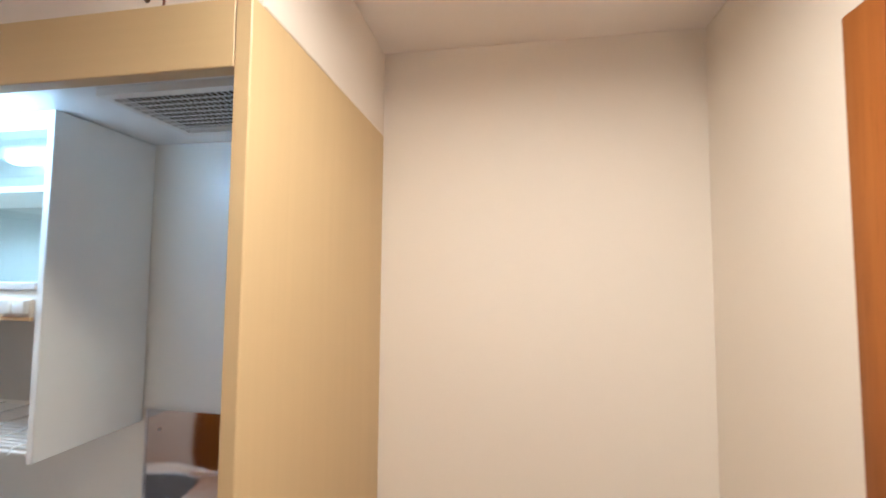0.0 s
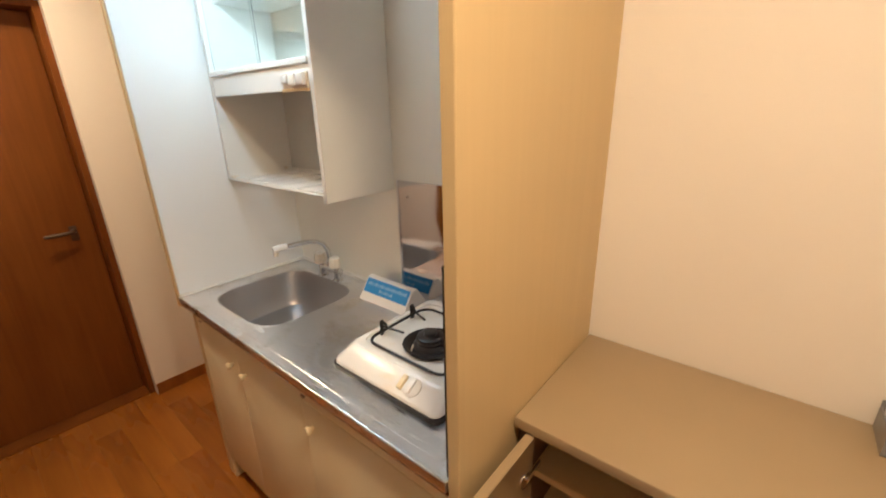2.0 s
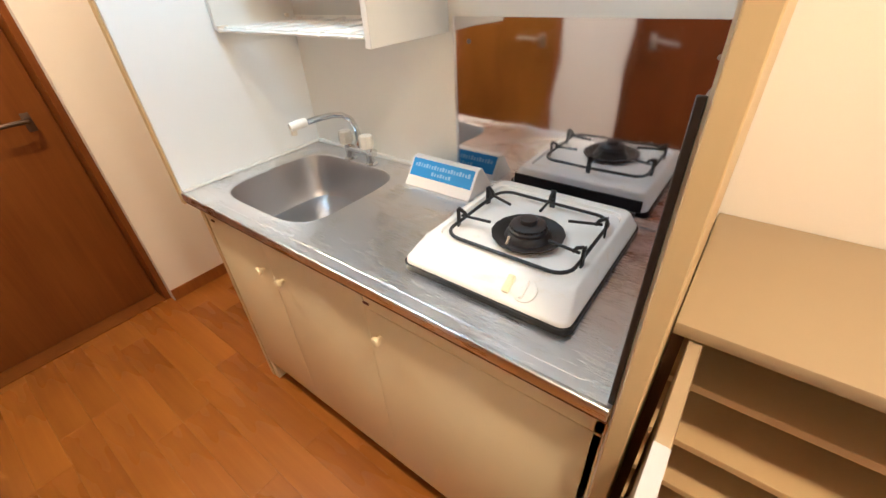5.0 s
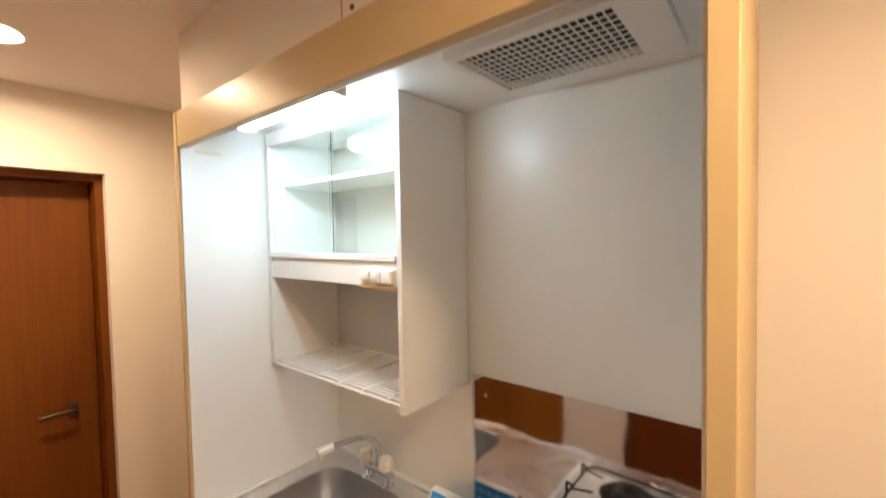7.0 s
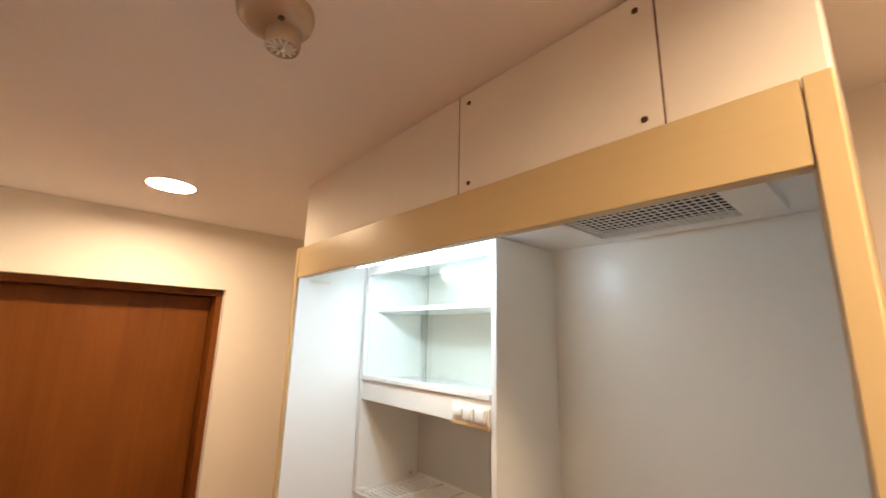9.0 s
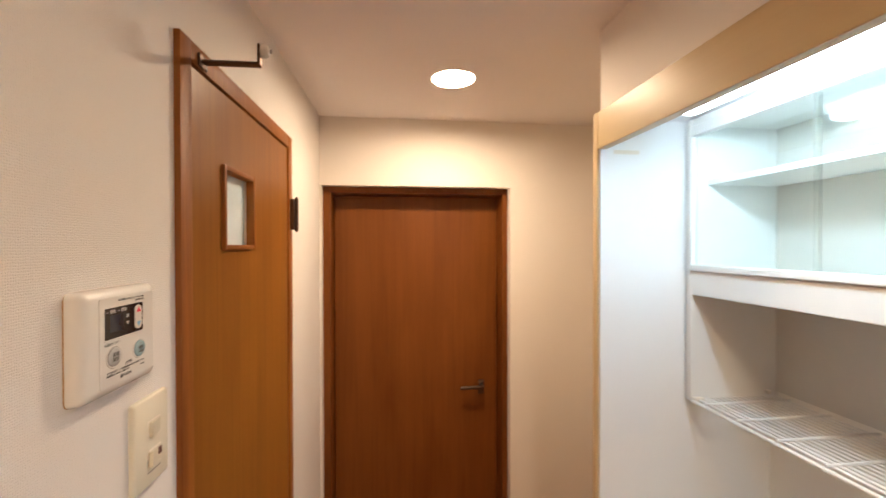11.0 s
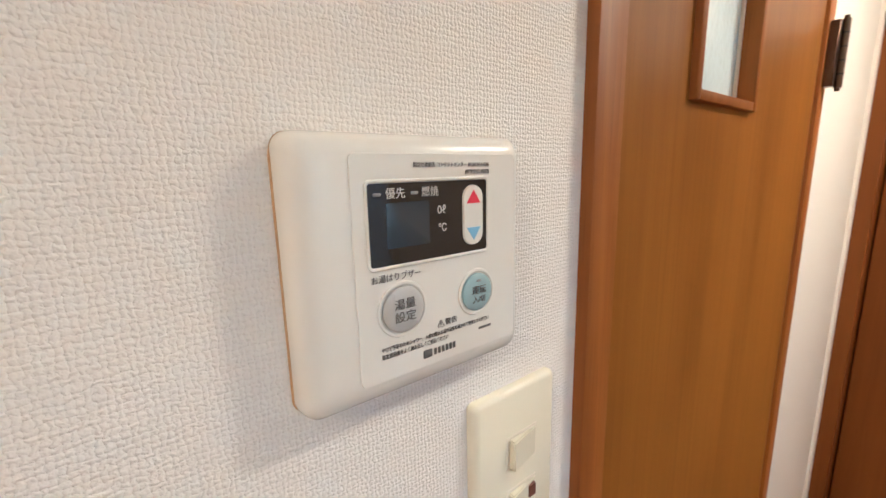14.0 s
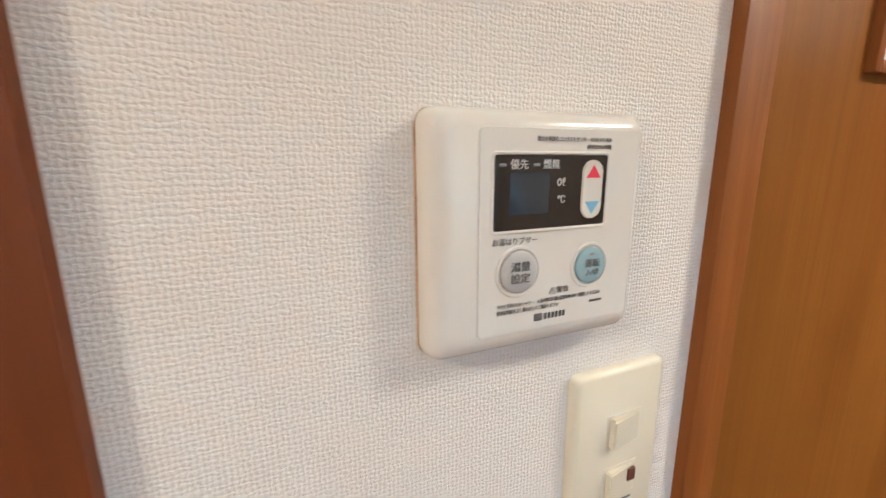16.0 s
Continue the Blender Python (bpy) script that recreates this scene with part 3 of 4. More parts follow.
def wall_cabinet():
    x0, x1, y0, y1, z0, z1 = 0.245, 0.498, 0.600, 1.192, 1.193, Z_ALC - 0.002
    c = thing("wall_cabinet", "white wall cabinet with sliding glass doors and an open wire shelf", "cabinet", pose(0, 0, 0))
    t = 0.017
    part("side_panel", box((x0, y0, z0), (x1, y0 + t, z1), 0.0015, 1), WHITE, c)
    part("side_panel", box((x0, y1 - t, z0 + 0.018), (x1, y1, z1), 0.0015, 1), WHITE, c)
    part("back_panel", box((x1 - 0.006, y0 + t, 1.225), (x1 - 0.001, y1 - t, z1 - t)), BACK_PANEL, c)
    part("top_panel", box((x0 + 0.004, y0 + t, z1 - t), (x1, y1 - t, z1)), WHITE, c)
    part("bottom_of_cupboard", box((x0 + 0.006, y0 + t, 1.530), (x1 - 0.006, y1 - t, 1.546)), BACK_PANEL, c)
    part("shelf", box((x0 + 0.050, y0 + t, 1.766), (x1 - 0.006, y1 - t, 1.780), 0.001, 1), WHITE, c, "white board shelf behind glass")
    part("top_rail", box((x0 + 0.001, y0 + t, 1.890), (x0 + 0.026, y1 - t, z1 - t - 0.0005), 0.0015, 1), WHITE, c)
    part("lower_track", box((x0 - 0.004, y0 + t, 1.5465), (x0 + 0.03, y1 - t, 1.562), 0.002, 1), WHITE, c)
    part("valance", box((x0 + 0.002, y0 + t, 1.485), (x0 + 0.016, y1 - t, 1.545), 0.0015, 1), WHITE, c)
    part("cleat", box((x0 + 0.002, y1 - t - 0.012, 1.205), (x0 + 0.03, y1 - t, 1.222), 0.002, 1), CREAM, c)
    for a, b, x in ((0.869, y1 - t - 0.001, x0 + 0.014), (y0 + t + 0.001, 0.874, x0 + 0.009)):
        pane = part("glass_door", box((x, a, 1.560), (x + 0.002, b, 1.892)), GLASS, c, "clear sliding glass pane")
        pane.visible_shadow = False
    # outlet block on the valance
    block = part("switch_block", box((x0 - 0.004, 0.622, 1.490), (x0 + 0.002, 0.738, 1.528), 0.002), CREAM, c, "cream sockets and pull switch on the valance")
    for y in (0.640, 0.678):
        part("socket", box((x0 - 0.016, y - 0.015, 1.497), (x0 - 0.004, y + 0.015, 1.526), 0.003), WHITE, block)
    part("pull_switch", box((x0 - 0.013, 0.702, 1.502), (x0 - 0.004, 0.732, 1.524), 0.003), WHITE, block)
    part("lower_edge", box((x0 - 0.006, 0.620, 1.482), (x0 + 0.001, 0.740, 1.490), 0.001, 1), SHELF, block)
    # wire shelf
    rack = part("wire_shelf", tube([(x0 + 0.004, y0 + t + 0.002, 1.212), (x0 + 0.004, y1 - t - 0.002, 1.212)], 0.0040, 8), WHITE, c, "white coated wire shelf")
    for x in (x0 + 0.018, x0 + 0.032, x0 + 0.046):
        part("rail", tube([(x, y0 + t + 0.002, 1.216), (x, y1 - t - 0.002, 1.216)], 0.0028, 6), WHITE, rack)
    for k in range(12):
        x = x0 + 0.062 + k * 0.0155
        part("rail", tube([(x, y0 + t + 0.002, 1.216), (x, y1 - t - 0.002, 1.216)], 0.0018, 6), WHITE, rack)
    for k in range(6):
        y = y0 + 0.06 + k * 0.094
        part("cross_wire", tube([(x0 + 0.001, y, 1.209), (x0 + 0.004, y, 1.2185), (x1 - 0.01, y, 1.2185)], 0.0030, 6), WHITE, rack)
    for y in (y0 + t, y1 - t - 0.010):
        part("clip", box((x1 - 0.04, y, 1.221), (x1 - 0.03, y + 0.010, 1.231), 0.001, 1), CREAM, rack)


# ---- kitchenette: worktop, base, hob ----
def worktop():
    w = thing("sink_worktop", "stainless steel worktop with a pressed sink bowl", "worktop", pose(0, 0, 0))
    x0, x1, y0, y1 = 0.008, 0.4985, 0.0015, 1.1985
    cx, cy, a, b, n = 0.249, 0.927, 0.174, 0.192, 4.6
    corners = [math.atan2(y - cy, x - cx) for x in (x0, x1) for y in (y0, y1)]
    angles = sorted([2 * math.pi * k / 96 - math.pi for k in range(96)] + corners)
    bm = bmesh.new()

    def rim(s, z, cut=0.0):
        out = []
        for t in angles:
            c, d = math.cos(t), math.sin(t)
            r = (abs(c / (a * s - cut)) ** n + abs(d / (b * s - cut)) ** n) ** (-1 / n)
            out.append(bm.verts.new((cx + r * c, cy + r * d, z)))
        return out

    outer = []
    for t in angles:
        c, d = math.cos(t), math.sin(t)
        r = min(((x1 if c > 0 else x0) - cx) / c if abs(c) > 1e-9 else 9, ((y1 if d > 0 else y0) - cy) / d if abs(d) > 1e-9 else 9)
        outer.append(bm.verts.new((cx + r * c, cy + r * d, Z_TOP)))
    def skin(loops):
        for p, q in zip(loops, loops[1:]):
            for k in range(len(p)):
                bm.faces.new((p[k], p[(k + 1) % len(p)], q[(k + 1) % len(p)], q[k]))

    skin([outer, rim(1.0, Z_TOP, -0.008), rim(1.0, Z_TOP + 0.0012, -0.005), rim(1.0, Z_TOP - 0.0008, -0.0015)])
    part("top", bm, STEEL_TOP, w)
    bm = bmesh.new()
    bowl = [rim(1.0, Z_TOP - 0.0008, -0.0015), rim(1.0, Z_TOP - 0.005), rim(1.0, Z_TOP - 0.075, 0.006), rim(1.0, Z_TOP - 0.120, 0.012),
            rim(1.0, Z_TOP - 0.136, 0.020), rim(1.0, Z_TOP - 0.143, 0.036), rim(0.5, Z_TOP - 0.146), rim(0.2, Z_TOP - 0.149)]
    skin(bowl)
    bm.faces.new(bowl[-1])
    part("sink_bowl", bm, STEEL_BOWL_SHADE, w, "pressed steel sink bowl")
    part("drip_bead", tube([(x1 - 0.04, y0 + 0.028, Z_TOP - 0.0006), (x0 + 0.050, y0 + 0.028, Z_TOP - 0.0006), (x0 + 0.034, y0 + 0.034, Z_TOP - 0.0006), (x0 + 0.028, y0 + 0.052, Z_TOP - 0.0006), (x0 + 0.028, y1 - 0.04, Z_TOP - 0.0006)], 0.0013, 8), STEEL_TOP, w)
    part("front_edge", box((x0 - 0.003, y0, Z_TOP - 0.022), (x0 + 0.006, y1, Z_TOP + 0.0022), 0.0028, 3), STEEL_TOP, w)
    part("front_trim", box((x0 + 0.002, y0, Z_TOP - 0.031), (x0 + 0.010, y1, Z_TOP - 0.0225)), BROWN, w, "dark brown strip under the steel edge")
    part("back_upstand", box((x1 - 0.012, 0.586, Z_TOP + 0.0005), (x1, y1 - 0.008, Z_TOP + 0.012), 0.003), WHITE, w, "white sealing strip")
    part("side_upstand", box((x0 + 0.004, y1 - 0.009, Z_TOP + 0.0005), (x1, y1, Z_TOP + 0.010), 0.003), WHITE, w, "white sealing strip")
    part("drain", lathe(((0.0, 0.0), (0.020, 0.0), (0.034, 0.001), (0.036, 0.003), (0.034, 0.004), (0.024, 0.002), (0.006, 0.002)), (cx + 0.05, cy, Z_TOP - 0.149), 32), CHROME, w)


def base_cabinet():
    c = thing("base_cabinet", "beige laminate kitchen base cabinet with ivory knobs", "cabinet", pose(0, 0, 0))
    top = Z_TOP - 0.0315
    part("side_panel", box((0.0605, 1.172, 0), (0.495, 1.196, top), 0.0015, 1), CABINET, c)
    part("side_panel", box((0.042, 0.002, 0), (0.495, 0.020, top), 0.0015, 1), CABINET, c)
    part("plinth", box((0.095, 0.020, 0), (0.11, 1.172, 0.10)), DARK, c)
    part("foot_block", box((0.044, 1.172, 0), (0.0600, 1.196, 0.100), 0.0015, 1), CABINET, c)
    part("carcass", box((0.061, 0.020, 0.095), (0.49, 1.172, 0.11)), CABINET, c)
    part("back", box((0.48, 0.020, 0.11), (0.49, 1.172, 0.65)), CABINET, c)
    part("top_rail", box((0.0605, 0.020, 0.655), (0.075, 1.172, top)), CABINET, c)
    part("fascia", box((0.042, 0.004, 0.722), (0.060, 0.518, top), 0.0015, 1), CABINET, c)
    for y0, y1, z1, ky, kz in ((0.8985, 1.195, top, 0.936, 0.652), (0.5205, 0.8975, top, 0.848, 0.648), (0.004, 0.5195, 0.7205, 0.482, 0.650)):
        door = part("cabinet_door", box((0.042, y0, 0.102), (0.060, y1, z1), 0.0018), CABINET, c)
        part("knob", lathe(((0.006, 0), (0.0055, -0.008), (0.011, -0.012), (0.0125, -0.017), (0.011, -0.022), (0.006, -0.024)), (0.042, ky, kz), 20, "x"), KNOB, door, "ivory plastic knob")
    for y in (1.158, 0.512):
        part("hinge_cap", box((0.039, y - 0.012, 0.735), (0.0422, y + 0.006, 0.741), 0.001, 1), BROWN, c)


def splash_plates():
    p = thing("splash_plate", "shiny stainless steel splash plate behind the hob", "splash plate", pose(0, 0, 0))
    bm = bmesh.new()
    n = 16
    grid = [[bm.verts.new((0.4965 + 0.0004 * noise.noise((i * 0.6, j * 0.5, 2.2)), 0.0035 + 0.5805 * i / n, 0.8325 + 0.392 * j / n)) for j in range(n + 1)] for i in range(n + 1)]
    for i in range(n):
        for j in range(n):
            bm.faces.new((grid[i][j], grid[i + 1][j], grid[i + 1][j + 1], grid[i][j + 1]))
    part("sheet", bm, STEEL_PLATE, p)
    part("rim", box((0.492, 0.5835, 0.8325), (0.4985, 0.586, 1.2245)), STEEL_TOP, p)
    part("lower_fold", box((0.486, 0.004, 0.8315), (0.4955, 0.584, 0.842), 0.002), STEEL_TOP, p)
    for y, z in ((0.545, 1.175), (0.045, 1.170)):
        part("screw", lathe(((0.005, 0), (0.004, -0.002), (0.0015, -0.003)), (0.4955, y, z), 14, "x"), NICKEL, p)
    q = thing("side_splash_plate", "stainless steel splash plate on the side panel", "splash plate", pose(0, 0, 0))
    part("sheet", box((0.020, 0.0005, 0.8325), (0.491, 0.003, 1.2215)), STEEL_PLATE, q)
    part("edge", box((0.0165, 0.0005, 0.8325), (0.020, 0.0085, 1.2225), 0.001, 1), BURNER, q, "dark folded front edge")


def hob():
    h = thing("gas_hob", "white enamelled single-burner gas hob standing on the worktop", "hob", pose(0, 0, Z_TOP))
    x0, x1, y0, y1 = 0.096, 0.470, 0.098, 0.437
    bm = bmesh.new()
    loops = []
    for inset, front, z in ((0.004, 0.004, 0.012), (0.0, 0.0, 0.014), (0.0005, 0.001, 0.020), (0.002, 0.004, 0.0235), (0.013, 0.044, 0.0475), (0.0165, 0.050, 0.0510), (0.021, 0.056, 0.052)):
        loops.append([bm.verts.new(p) for p in rounded(x0 + front, y0 + inset, x1 - inset, y1 - inset, 0.020, z)])
    inner = rounded(0.168, y0 + 0.024, x1 - 0.040, y1 - 0.030, 0.025, 0.052)
    loops.append([bm.verts.new(p) for p in inner])
    loops.append([bm.verts.new((p.x * 0.985 + 0.004, p.y * 0.985 + 0.004, 0.046)) for p in inner])
    for p, q in zip(loops, loops[1:]):
        for k in range(len(p)):
            bm.faces.new((p[k], p[(k + 1) % len(p)], q[(k + 1) % len(p)], q[k]))
    bm.faces.new(loops[-1])
    bm.faces.new(loops[0][::-1])
    part("body", bm, ENAMEL, h)
    bm = bmesh.new()
    low = [bm.verts.new(p) for p in rounded(x0 - 0.004, y0 - 0.004, x1 + 0.004, y1 + 0.004, 0.023, 0.001)]
    high = [bm.verts.new(p) for p in rounded(x0 - 0.004, y0 - 0.004, x1 + 0.004, y1 + 0.004, 0.023, 0.0135)]
    for k in range(len(low)):
        bm.faces.new((low[k], low[(k + 1) % len(low)], high[(k + 1) % len(low)], high[k]))
    bm.faces.new(high)
    bm.faces.new(low[::-1])
    part("rubber_base", bm, BLACK, h, "black rubber base rim")
    part("back_plate", box((x1 - 0.004, y0 + 0.012, 0.0140), (x1 + 0.0015, y1 - 0.012, 0.040), 0.001, 1), BURNER, h, "dark metal back plate")
    cx, cy = 0.258, 0.252
    part("drip_pan", lathe(((0.040, 0.0465), (0.060, 0.0480), (0.068, 0.0520), (0.071, 0.0575), (0.068, 0.0580), (0.058, 0.0535), (0.045, 0.0500), (0.02, 0.0495)), (cx, cy, 0), 16), BLACK, h, "black enamel drip pan")
    burner = part("burner", lathe(((0.046, 0.047), (0.043, 0.056), (0.037, 0.062), (0.037, 0.068), (0.034, 0.071), (0.034, 0.076), (0.028, 0.079), (0.017, 0.080), (0.016, 0.088), (0.012, 0.090), (0.004, 0.0905)), (cx, cy, 0), 36), BURNER, h, "dark cast burner head")
    for k in range(20):
        a = 2 * math.pi * k / 20
        part("port", box((-0.001, -0.0015, 0.0715), (0.0006, 0.0015, 0.0755)), DARK, burner).matrix_local = Matrix.Translation((cx + 0.0342 * math.cos(a), cy + 0.0342 * math.sin(a), 0)) @ Matrix.Rotation(a, 4, "Z")
    part("igniter", cyl((cx - 0.052, cy + 0.018, 0.050), (cx - 0.047, cy + 0.015, 0.068), 0.0025, n=10), CREAM, h)
    # pan support: a wire frame with upright loops that carry inward arms
    gx0, gx1, gy0, gy1 = 0.166, 0.388, 0.133, 0.386
    support = part("pan_support", tube(rounded(gx0, gy0, gx1, gy1, 0.034, 0.0585), 0.0036, 8, True), BLACK, h, "black wire pan support")
    for ex, ey, wx, wy in ((0.222, gy1, 0.16, -1), (0.334, gy1, -0.30, -1), (gx1, 0.262, -1, -0.05), (0.334, gy0, -0.30, 1), (0.222, gy0, 0.16, 1)):
        way = Vector((wx, wy, 0)).normalized()
        side = Vector((-way.y, way.x, 0))
        foot = Vector((ex, ey, 0.0585))
        loop = [foot - way * 0.002, foot - way * 0.003 + Vector((0, 0, 0.022)), foot + Vector((0, 0, 0.0275)), foot + way * 0.010 + Vector((0, 0, 0.022)), foot + way * 0.016 + Vector((0, 0, 0.012))]
        lug = part("lug", tube(loop, 0.0038, 8), BLACK, support)
        bm = bmesh.new()
        for u0, u1, z0, z1 in ((-0.005, -0.001, 0.046, 0.088),):
            add_box(bm, (u0, -0.006, z0), (u1, 0.006, z1), 0.0015)
        post = part("post", bm, BLACK, support)
        post.matrix_local = Matrix.Translation((ex, ey, 0)) @ Matrix.Rotation(math.atan2(way.y, way.x), 4, "Z")
        part("arm", tube([foot + way * 0.004 + Vector((0, 0, 0.014)), foot + way * 0.02 + Vector((0, 0, 0.0135)), foot + way * 0.066 + Vector((0, 0, 0.0125))], 0.0030, 8), BLACK, support)
    # flat turn knob and lighter lever in the sloping front
    slope = Matrix.Translation((x0 + 0.026, 0.186, 0.0365)) @ Matrix.Rotation(radians(-31), 4, "Y")
    knob = part("control_knob", lathe(((0.021, -0.004), (0.021, 0.003), (0.019, 0.0045), (0.006, 0.005)), (0, 0, 0), 28), ENAMEL, h, "cream turn knob")
    knob.matrix_local = slope
    part("grip", box((-0.017, -0.0035, 0.004), (0.017, 0.0035, 0.010), 0.0025), ENAMEL, knob)
    lever_ = part("lighter_lever", box((-0.016, 0.024, -0.004), (0.018, 0.037, 0.007), 0.003), KNOB, h, "yellowed lighter lever")
    lever_.matrix_local = slope


def faucet():
    f = thing("mixer_tap", "chrome two-handle mixer tap with a white spout nozzle", "tap", pose(0, 0, Z_TOP))
    x, y = 0.443, 0.920
    part("body", tube([(x, y - 0.060, 0.036), (x, y + 0.060, 0.036)], 0.013, 18), CHROME, f)
    for dy in (-0.046, 0.046):
        part("foot", lathe(((0.021, 0.0004), (0.021, 0.004), (0.014, 0.008), (0.013, 0.030)), (x - 0.004, y + dy, 0), 20), CHROME, f)
        k = part("handle", lathe(((0.012, 0.0), (0.020, 0.003), (0.0225, 0.010), (0.0215, 0.034), (0.019, 0.040), (0.010, 0.042)), (x - 0.012, y + dy, 0.052), 8), CREAM, f, "cream fluted plastic handle")
        part("stem", cyl((x - 0.004, y + dy, 0.036), (x - 0.012, y + dy, 0.054), 0.010, n=16), CHROME, k)
    pts = [(x, y, 0.036), (x, y, 0.085), (x - 0.004, y + 0.001, 0.112), (x - 0.016, y + 0.005, 0.136), (x - 0.038, y + 0.011, 0.151),
           (x - 0.066, y + 0.019, 0.157), (x - 0.100, y + 0.029, 0.157), (x - 0.150, y + 0.043, 0.154)]
    part("spout", tube(pts, 0.0085, 14), CHROME, f)
    part("nozzle", tube([(x - 0.140, y + 0.040, 0.1545), (x - 0.160, y + 0.046, 0.1535), (x - 0.186, y + 0.053, 0.150)], 0.0125, 14), WHITE, f, "white plastic nozzle sleeve")
    part("outlet", cyl((x - 0.178, y + 0.051, 0.142), (x - 0.179, y + 0.051, 0.128), 0.0085, n=14), CREAM, f)
    part("collar", lathe(((0.013, 0.0), (0.013, 0.012), (0.010, 0.016)), (x, y, 0.048), 20), CHROME, f)


def tent_sign():
    s = thing("tent_sign", "folded white card sign with a blue printed face on the worktop", "sign", pose(0.443, 0.584, Z_TOP + 0.0008, 0, 0, 0))
    l, d, hgt = 0.105, 0.056, 0.066
    bm = bmesh.new()
    ring = []
    for y in (-l, l):
        ring.append([bm.verts.new(v) for v in ((-d, y, 0), (d, y, 0), (0.010, y, hgt), (-0.010, y, hgt))])
    for k in range(4):
        bm.faces.new((ring[0][k], ring[0][(k + 1) % 4], ring[1][(k + 1) % 4], ring[1][k]))
    bm.faces.new(ring[0][::-1])
    bm.faces.new(ring[1])
    bmesh.ops.bevel(bm, geom=bm.edges[:], offset=0.0012, segments=2, affect="EDGES")
    card = part("card", bm, CARD, s)
    slope = math.atan2(hgt, d - 0.010)
    face = Matrix.Translation((-d, 0, 0)) @ Matrix.Rotation(-slope, 4, "Y")
    back = Matrix.Rotation(math.pi, 4, "Z")
    length = math.hypot(hgt, d - 0.010)
    for turn in (Matrix.Identity(4), back):
        p = part("blue_face", box((length * 0.36, -l + 0.006, -0.0004), (length * 0.96, l - 0.006, 0.0008)), BLUE, s, "blue printed band")
        p.matrix_local = turn @ face
        for u, a, b, tall in ((0.76, -0.090, 0.090, 0.0055), (0.54, -0.034, 0.030, 0.0048)):
            count = int((b - a) / 0.0088)
            for i in range(count):
                y = a + (b - a) * (i + 0.5) / count
                wide = 0.0036 - 0.0008 * (i * 7 % 3)
                part("print_mark", box((length * u - tall, y - wide, 0.0009), (length * u + tall - 0.0012 * (i * 5 % 3), y + wide, 0.0011)), PALE_BLUE, p)


# ---- niche: shoe cabinet and leaflets ----
def shoe_cabinet():
    c = thing("shoe_cabinet", "beige laminate shoe cabinet with one door standing open", "shoe cabinet", pose(0, 0, 0))
    y0, y1, x0, x1, top = Y_NEAR + 0.003, -0.030, 0.178, 0.562, 0.870
    part("top_board", box((x0, y0, top - 0.024), (x1, y1, top), 0.003), SHOE_TOP, c)
    part("side_board", box((x0 + 0.022, y1 - 0.018, 0.0), (x1 - 0.006, y1, top - 0.0245)), SHELF_SHADE, c)
    part("side_board", box((x0 + 0.022, y0, 0.0), (x1 - 0.006, y0 + 0.018, top - 0.0245)), SHELF_SHADE, c)
    part("back_board", box((x1 - 0.006, y0, 0.0), (x1, y1, top - 0.0245)), SHELF_SHADE, c)
    part("plinth", box((x0 + 0.05, y0 + 0.018, 0.0), (x0 + 0.065, y1 - 0.018, 0.07)), SHELF, c)
    for z in (0.713, 0.558, 0.417, 0.277):
        part("shelf", box((x0 + 0.050, y0 + 0.0185, z - 0.018), (x1 - 0.0065, y1 - 0.0185, z), 0.0015, 1), SHELF, c)
    part("bottom_board", box((x0 + 0.022, y0 + 0.0185, 0.07), (x1 - 0.0065, y1 - 0.0185, 0.088)), SHELF, c)
    # the open door stands at right angles to the front
    d = part("open_door", box((-0.168, -0.072, 0.075), (0.181, -0.054, 0.842), 0.0012, 1), SHOE_TOP, c, "open beige laminate door")
    part("inner_face", box((-0.1665, -0.0728, 0.077), (0.180, -0.0721, 0.8405)), DOOR_LINING, d, "glossy brown inner face")
    part("edge_tape", box((-0.1686, -0.0726, 0.8422), (-0.010, -0.0534, 0.8432)), EDGE_TAPE, d, "worn white edge strip")
    part("door_knob", lathe(((0.0055, 0), (0.005, 0.010), (0.009, 0.014), (0.0105, 0.019), (0.008, 0.024), (0.003, 0.025)), (-0.140, -0.054, 0.815), 20, "y"), CHROME, d, "small metal knob")
    part("knob_screw", lathe(((0.006, 0), (0.005, -0.002), (0.002, -0.003)), (-0.140, -0.072, 0.815), 16, "y"), BRONZE, d)
    for z in (0.765, 0.16):
        h = part("hinge_cup", lathe(((0.016, 0), (0.016, -0.0025), (0.010, -0.003)), (0.148, -0.072, z), 20, "y"), CHROME, d)
        part("hinge_arm", box((0.150, -0.079, z - 0.006), (0.205, -0.0735, z + 0.006), 0.002), CHROME, h)
    part("closed_door", box((x0 + 0.002, y0 + 0.002, 0.075), (x0 + 0.020, -0.560, 0.842), 0.0012, 1), SHOE_TOP, c, "closed beige laminate door")


